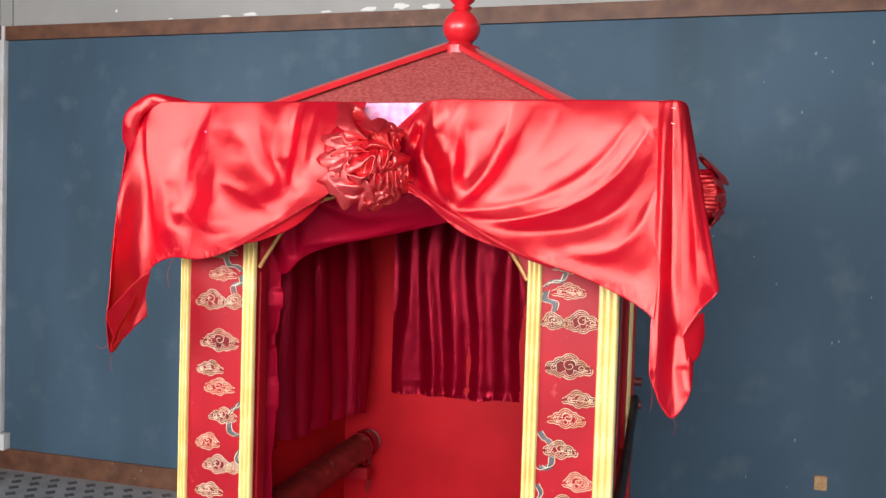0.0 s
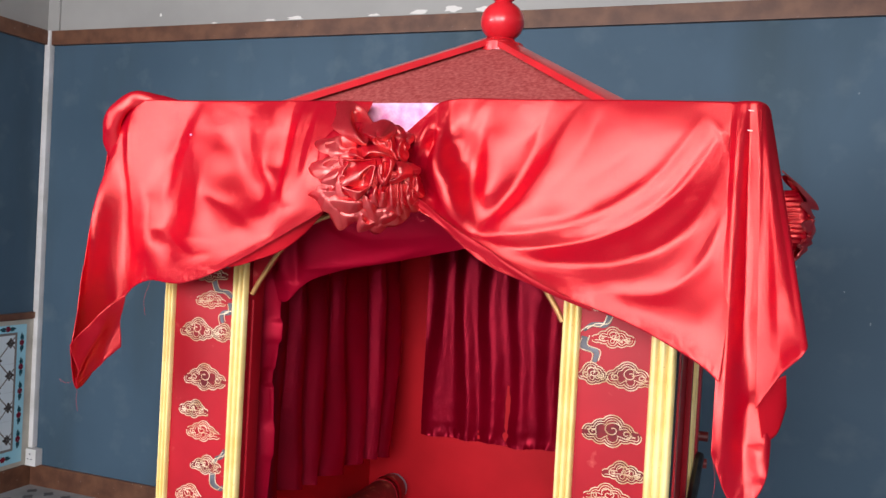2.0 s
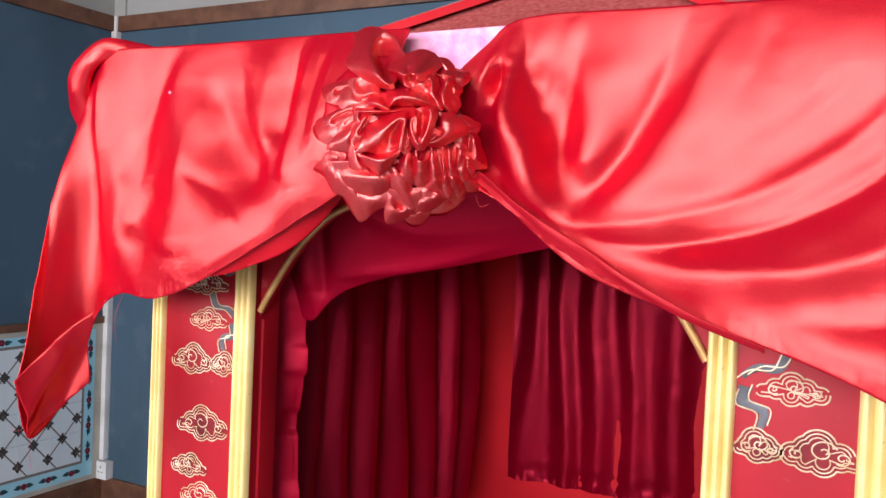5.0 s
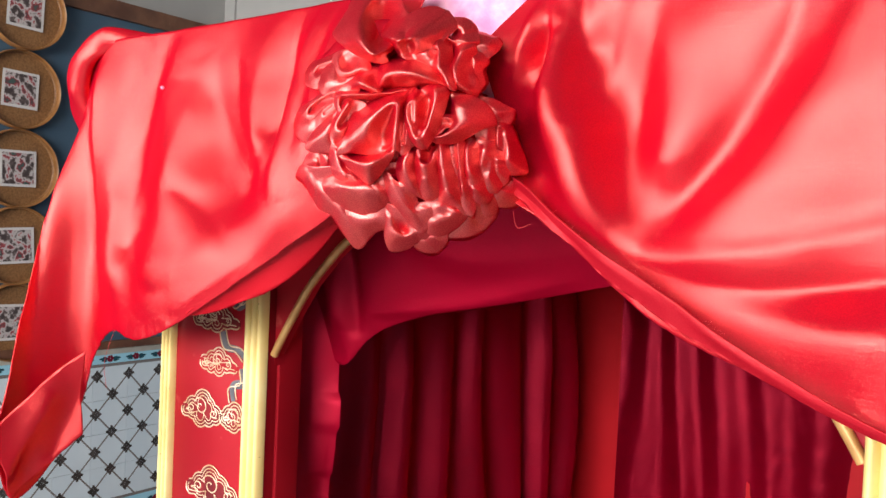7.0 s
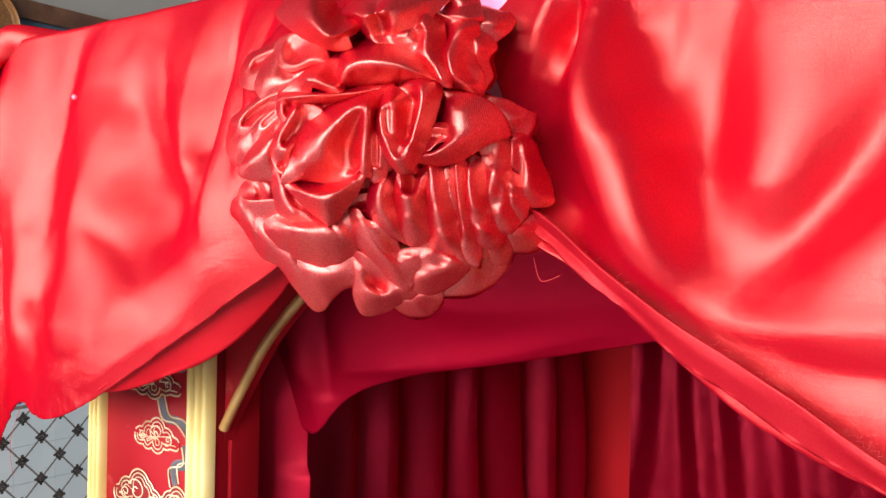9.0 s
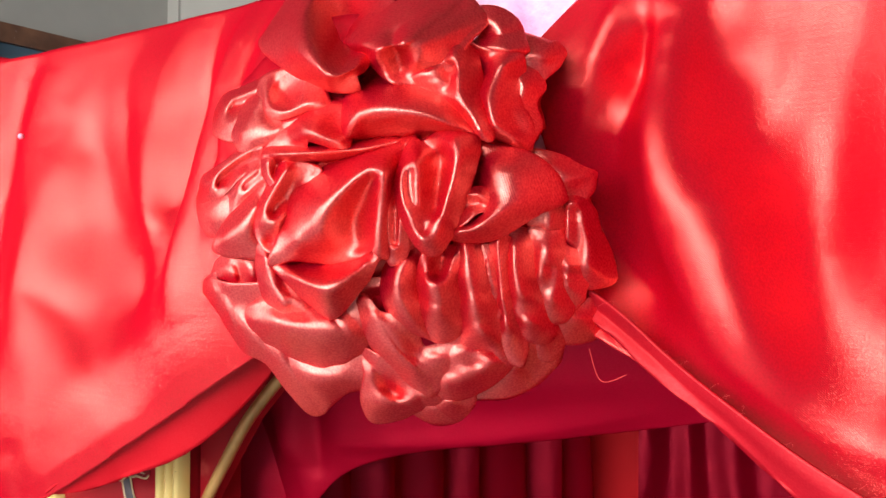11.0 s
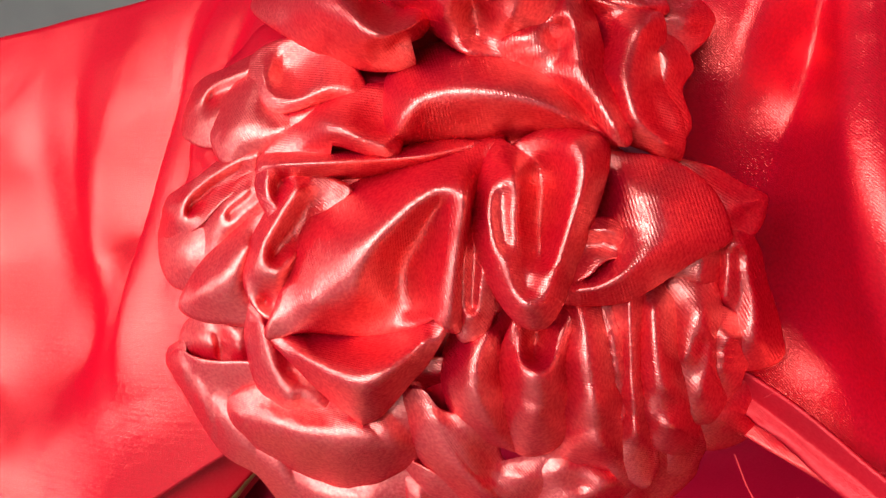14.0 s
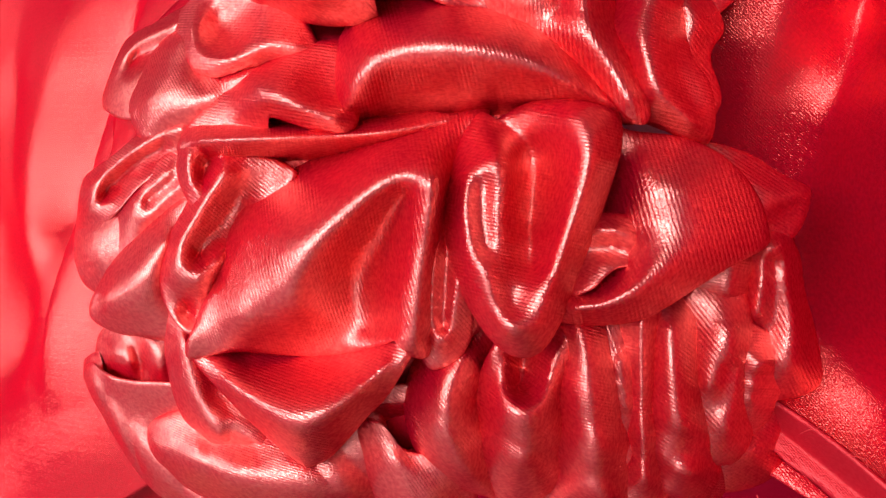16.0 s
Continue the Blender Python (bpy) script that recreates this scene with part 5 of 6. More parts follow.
    fold(0.12, [(8.39, -2.17, 0), (8.6, -2.53, 0), (8.76, -2.91, 0.1), (8.71, -3.47, 0), (8.53, -4, 0), (8.41, -4.42, -0.1), (8.24, -4.4, -0.1), (8.3, -3.44, 0), (8.29, -2.7, 0)],
         [[(8.69, -2.94, 0.28), (8.51, -3.14, 0.3), (8.38, -3.76, 0.25)],
          [(8.58, -3.27, -0.05), (8.5, -3.71, -0.05)]])
    fold(0.24, [(-0.93, 0.24, -0.1), (-1.67, -0.31, 0.1), (-2.74, -0.9, 0.2), (-3.91, -1.66, 0.3), (-4.69, -2.23, 0.35), (-4.45, -2.53, 0.3), (-3.12, -2.61, 0.2), (-1.63, -2.6, 0), (-1.35, -1.83, -0.1), (-1.38, -1.25, -0.1), (-1.16, -0.56, -0.1), (-0.74, -0.11, -0.1)],
         [[(-3.96, -2.06, 0.5), (-2.75, -1.59, 0.55), (-1.63, -0.8, 0.35)],
          [(-2.24, -2.16, 0.3)]])
    fold(0.18, [(-0.19, 0.87, 0.3), (-0.66, 0.43, 0.35), (-1.13, -0.28, 0.4), (-1.53, -0.91, 0.45), (-1.71, -1.49, 0.45), (-1.57, -2.07, 0.35), (-1.21, -2.42, 0.3), (-0.78, -2.29, 0.2), (-0.31, -1.56, 0.1), (0.24, -0.66, 0), (0.82, 0.11, 0), (1.08, 0.55, 0)],
         [[(-0.25, 0.7, 0.5), (-0.78, -0.02, 0.6), (-1.3, -0.77, 0.65), (-1.53, -1.35, 0.6)],
          [(0.06, 0.22, 0), (-0.36, -0.39, 0.05), (-0.84, -1.02, 0.2)],
          [(-1.2, -1.54, 0.6), (-0.72, -1.46, 0.55), (-0.21, -1.06, 0.3)],
          [(-1.2, -2.23, 0.05)]])
    fold(0.2, [(-1.61, -2.01, 0.1), (-1.79, -2.79, 0.15), (-1.94, -3.78, 0.2), (-1.86, -4.56, 0.25), (-1.51, -5.07, 0.3), (-1.2, -5.11, 0.3), (-0.57, -4.77, 0.3), (0.22, -5.07, 0.1), (-0.06, -4.09, 0), (-0.65, -3.42, 0), (-1.03, -2.97, 0.1), (-1.14, -2.45, 0.1)],
         [[(-1.43, -2.77, 0.35), (-1.48, -3.73, 0.42), (-1.14, -4.77, 0.5)],
          [(-0.95, -3.93, 0.2), (-0.47, -4.5, 0.25)]])
    fold(0.2, [(-6.73, -4.35, 0.2), (-5.32, -3.82, 0.2), (-4.65, -3.96, 0.3), (-3.76, -4.06, 0.2), (-1.65, -3.95, 0), (0.51, -4.23, -0.3), (1.89, -5.19, -0.3), (1.08, -7.67, 0), (-0.7, -8.36, 0.1), (-2.64, -9.57, 0.2), (-3.62, -9.67, 0.2), (-3.75, -8.52, 0.2), (-3.86, -7.21, 0.2), (-4.96, -6.81, 0.2), (-5.39, -5.92, 0.2), (-5.83, -5.05, 0.2)],
         [[(-5.58, -4.1, 0.35), (-5.21, -5.18, 0.4), (-4.49, -6.29, 0.4), (-2.89, -7.15, 0.35)],
          [(-4.67, -4.37, 0.25), (-3.71, -4.63, 0.15)],
          [(-2.77, -5.21, -0.1), (-0.87, -5.52, -0.3), (0.68, -5.86, -0.3)],
          [(-2.85, -7.84, 0.4), (-1.8, -8.22, 0.45), (-0.14, -7.82, 0.3)],
          [(-1.88, -7.26, 0.2), (-0.6, -7.5, 0.2)]])
    fold(0.24, [(-4.2, -5.58, 0.2), (-2.95, -4.88, 0.2), (-1.62, -4.52, 0.1), (-0.07, -4.69, 0.1), (1.2, -4.51, 0), (2.3, -4.19, -0.1), (2.09, -5.39, 0), (1.4, -6.21, 0.1), (0.17, -6.91, 0.2), (-0.88, -7.22, 0.25), (-2.08, -6.79, 0.3), (-3.16, -6.3, 0.3), (-4.02, -5.93, 0.3)],
         [[(-3.41, -5.52, 0.5), (-1.61, -5.56, 0.7), (0.13, -5.71, 0.65), (1.23, -5.94, 0.4)],
          [(-2.06, -4.91, 0.3), (-0.43, -5.03, 0.3)]])
    fold(0.14, [(-4.62, -3.14, -0.3), (-3.87, -2.79, -0.3), (-2.91, -2.6, -0.3), (-2, -2.74, -0.3), (-1.81, -3.27, -0.3), (-2.29, -3.87, -0.3), (-3.27, -4.1, -0.3), (-4.42, -3.98, -0.3), (-5.01, -3.65, -0.3)],
         [[(-4.03, -3.22, -0.05), (-3.39, -3.41, 0)],
          [(-2.58, -2.85, -0.1), (-2.4, -3.45, -0.05)],
          [(-2.94, -3.06, -0.3), (-3.16, -3.77, -0.3)]])
    fold(0.12, [(-6.61, -4.14, -0.3), (-4.93, -3.57, -0.2), (-4.74, -4.02, -0.1), (-3.55, -4.21, -0.1), (-4.9, -4.67, -0.3), (-5.61, -4.49, -0.3)],
         [[(-5.53, -3.94, -0.15), (-4.56, -4.21, 0)]])
    fold(0.16, [(-1.22, 1.83, 0), (-2.81, 1.49, 0.05), (-4.4, 0.9, 0.1), (-6.87, 0.46, 0.15), (-6.81, 0.06, 0.15), (-5.46, -0.27, 0.15), (-3.96, -0.08, 0.1), (-2.78, 0.63, 0), (-1.72, 1.02, -0.1), (-1.23, 1.42, -0.1)],
         [[(-1.7, 1.63, 0.15), (-3.38, 1.16, 0.25), (-5.16, 0.55, 0.32), (-6.25, 0.15, 0.32), (-5.11, -0.12, 0.28), (-4.01, 0.1, 0.15)],
          [(-2.15, 1.29, -0.15), (-3.5, 0.75, -0.2), (-4.36, 0.31, -0.1)]])
    fold(0.2, [(-6.94, 0.1, -0.1), (-6.3, -0.8, -0.1), (-5.25, -1.56, -0.1), (-4.05, -1.69, -0.1), (-3.05, -1.11, 0), (-3, -0.44, 0), (-3.97, -0.05, 0)],
         [[(-4.73, -0.68, 0.18), (-4.33, -1.19, 0.15)]])
    fold(0.12, [(-1.17, 1.15, -0.1), (-2.03, 0.82, 0), (-2.92, 0.31, 0.05), (-3.41, -0.07, 0.05), (-3.17, -0.97, 0.05), (-2.34, -0.47, 0), (-1.64, 0.11, 0), (-0.94, 0.29, -0.1)],
         [[(-2.92, 0.05, 0.22), (-1.82, 0.67, 0.15)],
          [(-2.43, 0.09, -0.02), (-1.61, 0.49, -0.05)],
          [(-2.5, -0.27, 0.15), (-1.42, 0.36, 0.1)]])
    fold(0.22, [(-2.73, 4.21, 0), (-1.73, 3.67, 0.1), (-1.64, 3.07, 0.1), (-0.64, 2.37, 0.1), (0.05, 2.64, -0.1), (-0.26, 2.02, -0.1), (-1.06, 1.71, 0), (-2.05, 1.59, 0.1), (-2.77, 1.57, 0.15), (-3.41, 2.03, 0.2), (-3.79, 2.54, 0.2), (-3.48, 3.32, 0.1)],
         [[(-2.76, 3.14, 0.3), (-3.05, 2.38, 0.42), (-2.19, 2.04, 0.35), (-0.92, 2.3, 0.2)],
          [(-2.47, 3.58, 0.25), (-1.89, 2.71, 0.3)],
          [(-0.69, 2.53, 0.1), (-1.12, 2.44, 0.12)]])
    fold(0.16, [(-2.67, 4.46, 0), (-4.37, 4.24, 0.05), (-6.61, 4.26, 0.1), (-6.69, 3.63, 0.1), (-5.8, 2.82, 0.1), (-4.31, 2.29, 0.1), (-3.41, 2.25, 0.1), (-3.46, 3.04, 0), (-2.89, 3.57, -0.1), (-2.39, 3.98, -0.1)],
         [[(-3.02, 4.16, 0.15), (-5.23, 4.06, 0.26), (-6.09, 3.67, 0.3), (-4.98, 3.22, 0.25), (-3.7, 3.14, 0.1)],
          [(-3.23, 3.77, -0.1), (-4.6, 3.59, -0.05)],
          [(-4.59, 2.72, 0.2)]])
    fold(0.22, [(-2.87, 4.2, 0.1), (-2.59, 4.66, 0.1), (-1.25, 4.71, 0.1), (-0.04, 4.33, 0.1), (0.78, 3.59, 0.1), (1.12, 3.04, 0.1), (0.15, 2.99, 0.2), (-0.79, 2.85, 0.3), (-1.48, 2.98, 0.3), (-1.98, 3.28, 0.3), (-2.42, 3.77, 0.2)],
         [[(-2.28, 3.96, 0.3), (-1.89, 3.36, 0.35), (-1.37, 3.06, 0.4), (-0.55, 3.01, 0.4), (0.25, 3.14, 0.35), (0.9, 3.14, 0.2)],
          [(-1.64, 4.14, -0.1), (-1.32, 3.62, -0.1), (-0.69, 3.41, 0)],
          [(-0.17, 3.95, 0.2), (0.41, 3.5, 0.25)]])
    fold(0.18, [(-1.76, 3.05, -0.1), (-0.8, 2.88, -0.1), (0.28, 3.03, -0.1), (1.76, 3.09, -0.1), (1.9, 2.94, -0.1), (0.84, 2.9, 0.05), (0.02, 2.52, 0.1), (-0.61, 2.24, 0.1), (-1.22, 2.52, 0)],
         [[(-0.71, 2.6, 0.2), (-0.06, 2.79, 0.15)]])
    fold(0.24, [(-4.44, 6.78, 0.5), (-4.56, 7.59, 0.5), (-4.78, 9.04, 0.5), (-6.3, 10.97, 0.5), (-3.63, 11.05, 0), (-0.07, 9.52, -0.25), (1.68, 7.91, 0), (2.64, 6.93, 0.25), (1.89, 6.37, 0.5), (1.22, 5.99, 0.5), (2.23, 5.22, 0.5), (2.2, 4.61, 0.88), (1.64, 4.43, 1), (2.34, 3.82, 0.5), (1.36, 3.79, 0.5), (0.38, 4.14, 0.5), (-1.41, 5, 0.5)],
         [[(-4.03, 9.4, 1.25), (-1.92, 7.42, 1.75), (-0.7, 6.22, 1.88), (0.58, 5.02, 1.88), (1.54, 4.6, 1.62), (2.05, 4.94, 1.25)],
          [(-1.1, 8.32, -0.75), (0.23, 6.79, -0.88), (1.05, 5.74, -0.5), (1.48, 5.14, 0.25)],
          [(-3.29, 7.34, 1.25), (-1.8, 5.8, 1.25), (0.29, 4.41, 1)]])
    fold(0.22, [(1.14, 5.95, 0.6), (1.86, 6.6, 0.6), (2.58, 7.42, 0.6), (3.61, 7.91, 0.4), (4.98, 7.58, 0.4), (5.77, 6.75, 0.4), (5.97, 6.26, 0.4), (5.63, 5.61, 0.6), (5.45, 4.78, 0.6), (5.35, 4.18, 0.4), (4.26, 3.96, 0.4), (3.35, 4.23, 0.6), (2.22, 5.18, 0.6)],
         [[(1.79, 5.77, 1.1), (2.69, 5.75, 1.5), (3.85, 5.88, 1.6), (5.03, 5.99, 1)],
          [(2.56, 7.66, 0.4), (3.05, 6.2, 1.1), (3.64, 4.36, 0.3)],
          [(2.61, 5.04, 1), (3.18, 4.59, 0.8)],
          [(4.26, 4.85, 1), (4.87, 5.14, 0.9)]])
    fold(0.18, [(5.4, 5.81, 0.42), (5.12, 5.39, 0.42), (4.12, 4.69, 0.28), (3.68, 4.14, 0.28), (4.3, 3.7, 0.28), (5.31, 3.3, 0.42), (6.13, 2.53, 0.56), (6.64, 1.86, 0.7), (6.87, 2, 0.7), (6.63, 2.89, 0.56), (6.28, 3.61, 0.42), (6.14, 4.23, 0.42), (5.78, 5.28, 0.42)],
         [[(5.36, 5.49, 0.77), (5.66, 4.87, 0.87), (5.79, 4.02, 0.87), (6.26, 2.97, 0.84), (6.7, 2.03, 0.87)],
          [(4.42, 4.48, 0.63), (4.98, 4.53, 0.7), (5.36, 3.92, 0.63)],
          [(5.45, 4.62, 0.42), (5.53, 3.83, 0.49)]])
    fold(0.18, [(5.58, 5.7, 0.28), (6.27, 5.19, 0.28), (6.92, 5.13, 0.42), (7.21, 5, 0.42), (7.32, 4.12, 0.28), (7.34, 3.14, 0.42), (7.62, 2.59, 0.42), (7.79, 1.99, 0.42), (7.71, 1.55, 0.42), (7.24, 1.8, 0.42), (6.77, 2.11, 0.42), (6.49, 2.98, 0.28), (6.15, 3.6, 0.14), (6.25, 4.24, -0.14), (5.8, 4.83, -0.14)],
         [[(5.97, 5.03, -0.14), (6.24, 4.14, -0.14), (6.2, 3.68, 0)],
          [(7.12, 4.86, 0.7), (6.76, 4.11, 0.63), (6.74, 3.28, 0.77), (7.02, 2.44, 0.84), (7.6, 1.7, 0.7)],
          [(7.26, 3.72, 0.35), (7.4, 2.66, 0.42), (7.61, 2.11, 0.42)]])
    fold(0.12, [(7.19, 4.55, 0.1), (7.61, 4.29, 0.1), (7.82, 3.78, 0.1), (7.65, 3.17, 0.1), (7.83, 2.42, 0.1), (7.8, 1.81, 0.1), (7.53, 2.54, 0.1), (7.32, 3.53, 0.1)],
         [[(7.38, 4.22, 0.3), (7.64, 3.86, 0.28), (7.5, 3.35, 0.25), (7.71, 2.21, 0.25)]])
    fold(0.16, [(5.4, 6.8, 0), (6.12, 6.93, 0.13), (6.77, 6.46, 0.13), (7.09, 5.74, 0.13), (7.28, 5.29, 0.2), (6.72, 5.03, 0.13), (5.88, 5.3, 0), (6.08, 6.09, 0)],
         [[(6.31, 5.42, 0.36), (7.14, 5.32, 0.39)],
          [(6.18, 6.64, 0.26), (6.64, 6.12, 0.33)],
          [(6.31, 5.89, 0.07)]])
    fold(0.14, [(7.01, 5.83, -0.2), (7.62, 5.53, -0.2), (7.9, 5.57, -0.2), (8.15, 5.15, -0.2), (7.97, 4.56, -0.2), (7.75, 4.13, -0.2), (7.26, 4.88, -0.2)],
         [[(7.83, 5.37, 0), (7.93, 5.01, 0)],
          [(7.41, 5.04, -0.05), (7.62, 4.86, -0.15)]])
    fold(0.2, [(2.13, -4.48, 0.1), (2.5, -4.42, 0.2), (2.8, -5.01, 0.25), (3.56, -5.23, 0.2), (3.52, -6.19, 0), (4.24, -6.23, 0), (5.26, -5.72, 0), (4.36, -6.89, 0.1), (3.14, -8.21, 0.25), (2.8, -8.3, 0.25), (2.31, -7.26, 0.2), (2, -6.23, 0.2), (1.89, -5.39, 0.1)],
         [[(2.46, -4.97, 0.4), (2.66, -6, 0.48), (3.01, -7.27, 0.48)],
          [(3.23, -6.74, 0.15), (3.98, -6.73, 0.2)]])
    fold(0.12, [(2.18, -4.19, -0.2), (2.65, -3.72, -0.05), (3.33, -3.65, -0.05), (3.3, -4.07, -0.3), (2.87, -5.17, -0.3), (2.51, -4.47, -0.3)],
         [[(2.68, -3.85, 0.02), (3.2, -3.78, 0.02)],
          [(2.96, -4.27, -0.5), (2.99, -4.76, -0.5)]])
    fold(0.18, [(1.36, -6.43, -0.1), (1.85, -6.67, 0.1), (2.33, -7.22, 0.1), (2.94, -8.27, 0.1), (3.03, -8.57, 0.1), (1.72, -9.13, 0.15), (0.31, -9.78, 0.2), (-0.27, -9.78, 0.2), (0.07, -8.93, 0.2), (1.06, -7.62, 0.1)],
         [[(0.05, -9.41, 0.38), (1.32, -9.16, 0.38), (2.69, -8.52, 0.25)],
          [(1.51, -7.95, -0.15), (1.72, -8.44, -0.1)],
          [(1.25, -7.38, 0.15), (0.58, -8.5, 0.25)]])
    fold(0.16, [(5.32, -5.51, -0.1), (4.28, -6.58, 0.05), (3.53, -7.58, 0.1), (3.02, -8.32, 0.1), (3.28, -8.59, 0.1), (4.3, -8.2, 0.1), (5.27, -7.61, 0.1), (6.01, -6.91, 0.1), (6.33, -6.43, 0), (5.84, -6.09, -0.2), (5.57, -5.45, -0.2)],
         [[(3.7, -7.96, 0.3), (4.68, -7.67, 0.32), (5.75, -6.97, 0.25)],
          [(4.82, -6.4, 0.15), (4.13, -7.41, 0.15)],
          [(5.1, -6.96, 0.05)]])
    fold(0.14, [(2, -8.81, -0.15), (3.4, -8.33, -0.15), (4.52, -7.89, -0.15), (3.94, -8.76, -0.15), (3.09, -9.41, -0.15), (2.26, -9.52, -0.15)],
         [[(2.67, -9.1, 0.05), (3.55, -8.76, 0.1)]])
    fold(0.18, [(6.71, -5.48, -0.4), (7.46, -5.1, -0.4), (7.44, -6.28, -0.4), (7.03, -6.97, -0.4), (6.04, -7.85, -0.4), (5.12, -8.21, -0.4), (4.22, -8.2, -0.4), (5.49, -7.19, -0.4), (6.21, -6.32, -0.4)],
         [[(6.85, -6.02, -0.15), (6.1, -7.21, -0.15)],
          [(6.95, -6.47, -0.3), (6.35, -7.34, -0.35)]])
    fold(0.18, [(7.77, -4.81, -0.4), (8.32, -4.54, -0.4), (8.81, -4.26, -0.4), (8.71, -5.31, -0.4), (8.26, -5.77, -0.4), (7.76, -5.76, -0.4)],
         [[(7.95, -5.24, -0.2), (8.45, -4.96, -0.2)]])
    fold(0.16, [(7.46, -4.39, -0.3), (7.9, -4.41, -0.3), (7.78, -5.44, -0.3), (7.29, -6.49, -0.3), (6.88, -6.46, -0.3), (7.1, -5.4, -0.3)],
         [[(7.51, -4.8, -0.1), (7.19, -6.04, -0.1)]])


def build_backing():
    """The cloth deep between the folds, and the gathered neck where the rosette is tied to the cornice."""
    n, m = 180, 24
    verts = []
    for j in range(m + 1):
        for k in range(n):
            a = -math.pi + 2 * math.pi * k / n
            r = float(outline(np.array(a)))
            if j <= 14:
                r *= 0.64 * j / 14
                u, v = r * math.cos(a), r * math.sin(a) + 1.0
                y = float(cushion(np.array(u), np.array(v))) + 0.55 - 0.3 * noise.noise(Vector((u * 0.9, v * 0.9, 4.0)))
            else:
                t = (j - 14) / 10
                q = r * (0.64 - 0.1 * t) + 0.25 * min(1, 4 * t) * math.sin(a * 33 + 2 * math.sin(a * 4))
                u, v = q * math.cos(a), q * math.sin(a) + 1.0
                first = float(cushion(np.array(0.64 * r * math.cos(a)), np.array(0.64 * r * math.sin(a) + 1.0))) + 0.55
                y = first * (1 - t) + 11.2 * t
            verts.append((u * 0.01, y * 0.01, v * 0.01))
    faces = [(j * n + k, j * n + (k + 1) % n, (j + 1) * n + (k + 1) % n, (j + 1) * n + k) for j in range(m) for k in range(n)]
    me = bpy.data.meshes.new("gathered_backing")
    me.from_pydata(verts, [], faces)
    me.uv_layers.new(name="UVMap")
    me.polygons.foreach_set("use_smooth", [True] * len(me.polygons))
    me.materials.append(SATIN)
    new("gathered_backing", me).parent = rosette


build_folds()
build_backing()
side_rose = copy_thing(rosette, pose(0.70, 1.97, 1.42, 0, 0, 90))
tagged(side_rose, "large rosette of gathered red satin on the side of the cornice")

# ---- curtains inside ----


def curtain(name, label, start, along, width, z0, z1, folds, depth, out, material, seed):
    thing = empty(name, start, label, "curtain", "curtains inside the sedan chair")
    bm = bmesh.new()
    uv = bm.loops.layers.uv.new("UVMap")
    start, along, out = Vector(start), Vector(along), Vector(out)
    nx, nz = folds * 14, 60
    grid = []
    for j in range(nz + 1):
        t = j / nz
        row = []
        for i in range(nx + 1):
            s = i / nx
            ph = s * folds * 2 * math.pi + 2.6 * noise.noise(Vector((s * 5, t * 1.6, seed)))
            amp = depth * (0.55 + 0.45 * noise.noise(Vector((s * 7, 1, seed))) + 0.25 * t)
            w = amp * (math.sin(ph / 2) ** 2 * 2 - 1) * (0.5 + 0.5 * min(1, 3 * t))
            drop = z1 + (z0 - z1) * t + 0.012 * t * noise.noise(Vector((s * 6, 0, seed)))
            ruff = max(0, 1 - (1 - t) / 0.05)
            w += ruff * 0.009 * noise.noise(Vector((s * 70, t * 24, seed))) - 0.0025 * math.exp(-((t - 0.955) / 0.008) ** 2)
            w += 0.005 * noise.noise(Vector((s * 8, t * 2, seed))) + 0.0008 * noise.noise(Vector((s * 40, t * 22, seed)))
            p = start + along * (s * width * (1 + 0.02 * math.sin(3 * t))) + out * (w + depth)
            p.z = drop
            row.append((bm.verts.new(p), (s * width * 1.4, drop)))
        grid.append(row)
    for j in range(nz):
        for i in range(nx):
            four = (grid[j][i], grid[j + 1][i], grid[j + 1][i + 1], grid[j][i + 1])
            f = bm.faces.new([a[0] for a in four])
            for l, a in zip(f.loops, four):
                l[uv].uv = a[1]
    piece("curtain_cloth", bm, material, thing)
    rod = tube(bmesh.new(), [start + out * depth + Vector((0, 0, 0)), start + out * depth + along * width / 2, start + out * depth + along * width], 0.004, 8, 6)
    for v in rod.verts:
        v.co.z += z1 - start.z
    piece("curtain_wire", rod, IRON, thing)
    return thing


curtain("rear_curtain", "dark wine satin curtain hanging on the rear wall", (-0.285, 2.262, 0.78), (1, 0, 0), 0.66, 0.775, 1.37, 8, 0.008, (0, -1, 0), WINE, 2.0)
curtain("side_curtain", "dark wine satin curtain hanging on the side wall", (-0.443, 1.50, 0.77), (0.14, 0.99, 0), 0.66, 0.745, 1.37, 8, 0.026, (1, 0, 0), WINE, 5.0)
curtain("side_curtain", "dark wine satin curtain hanging on the side wall", (0.443, 1.62, 0.77), (0, 1, 0), 0.56, 0.765, 1.37, 5, 0.013, (-1, 0, 0), WINE, 9.0)

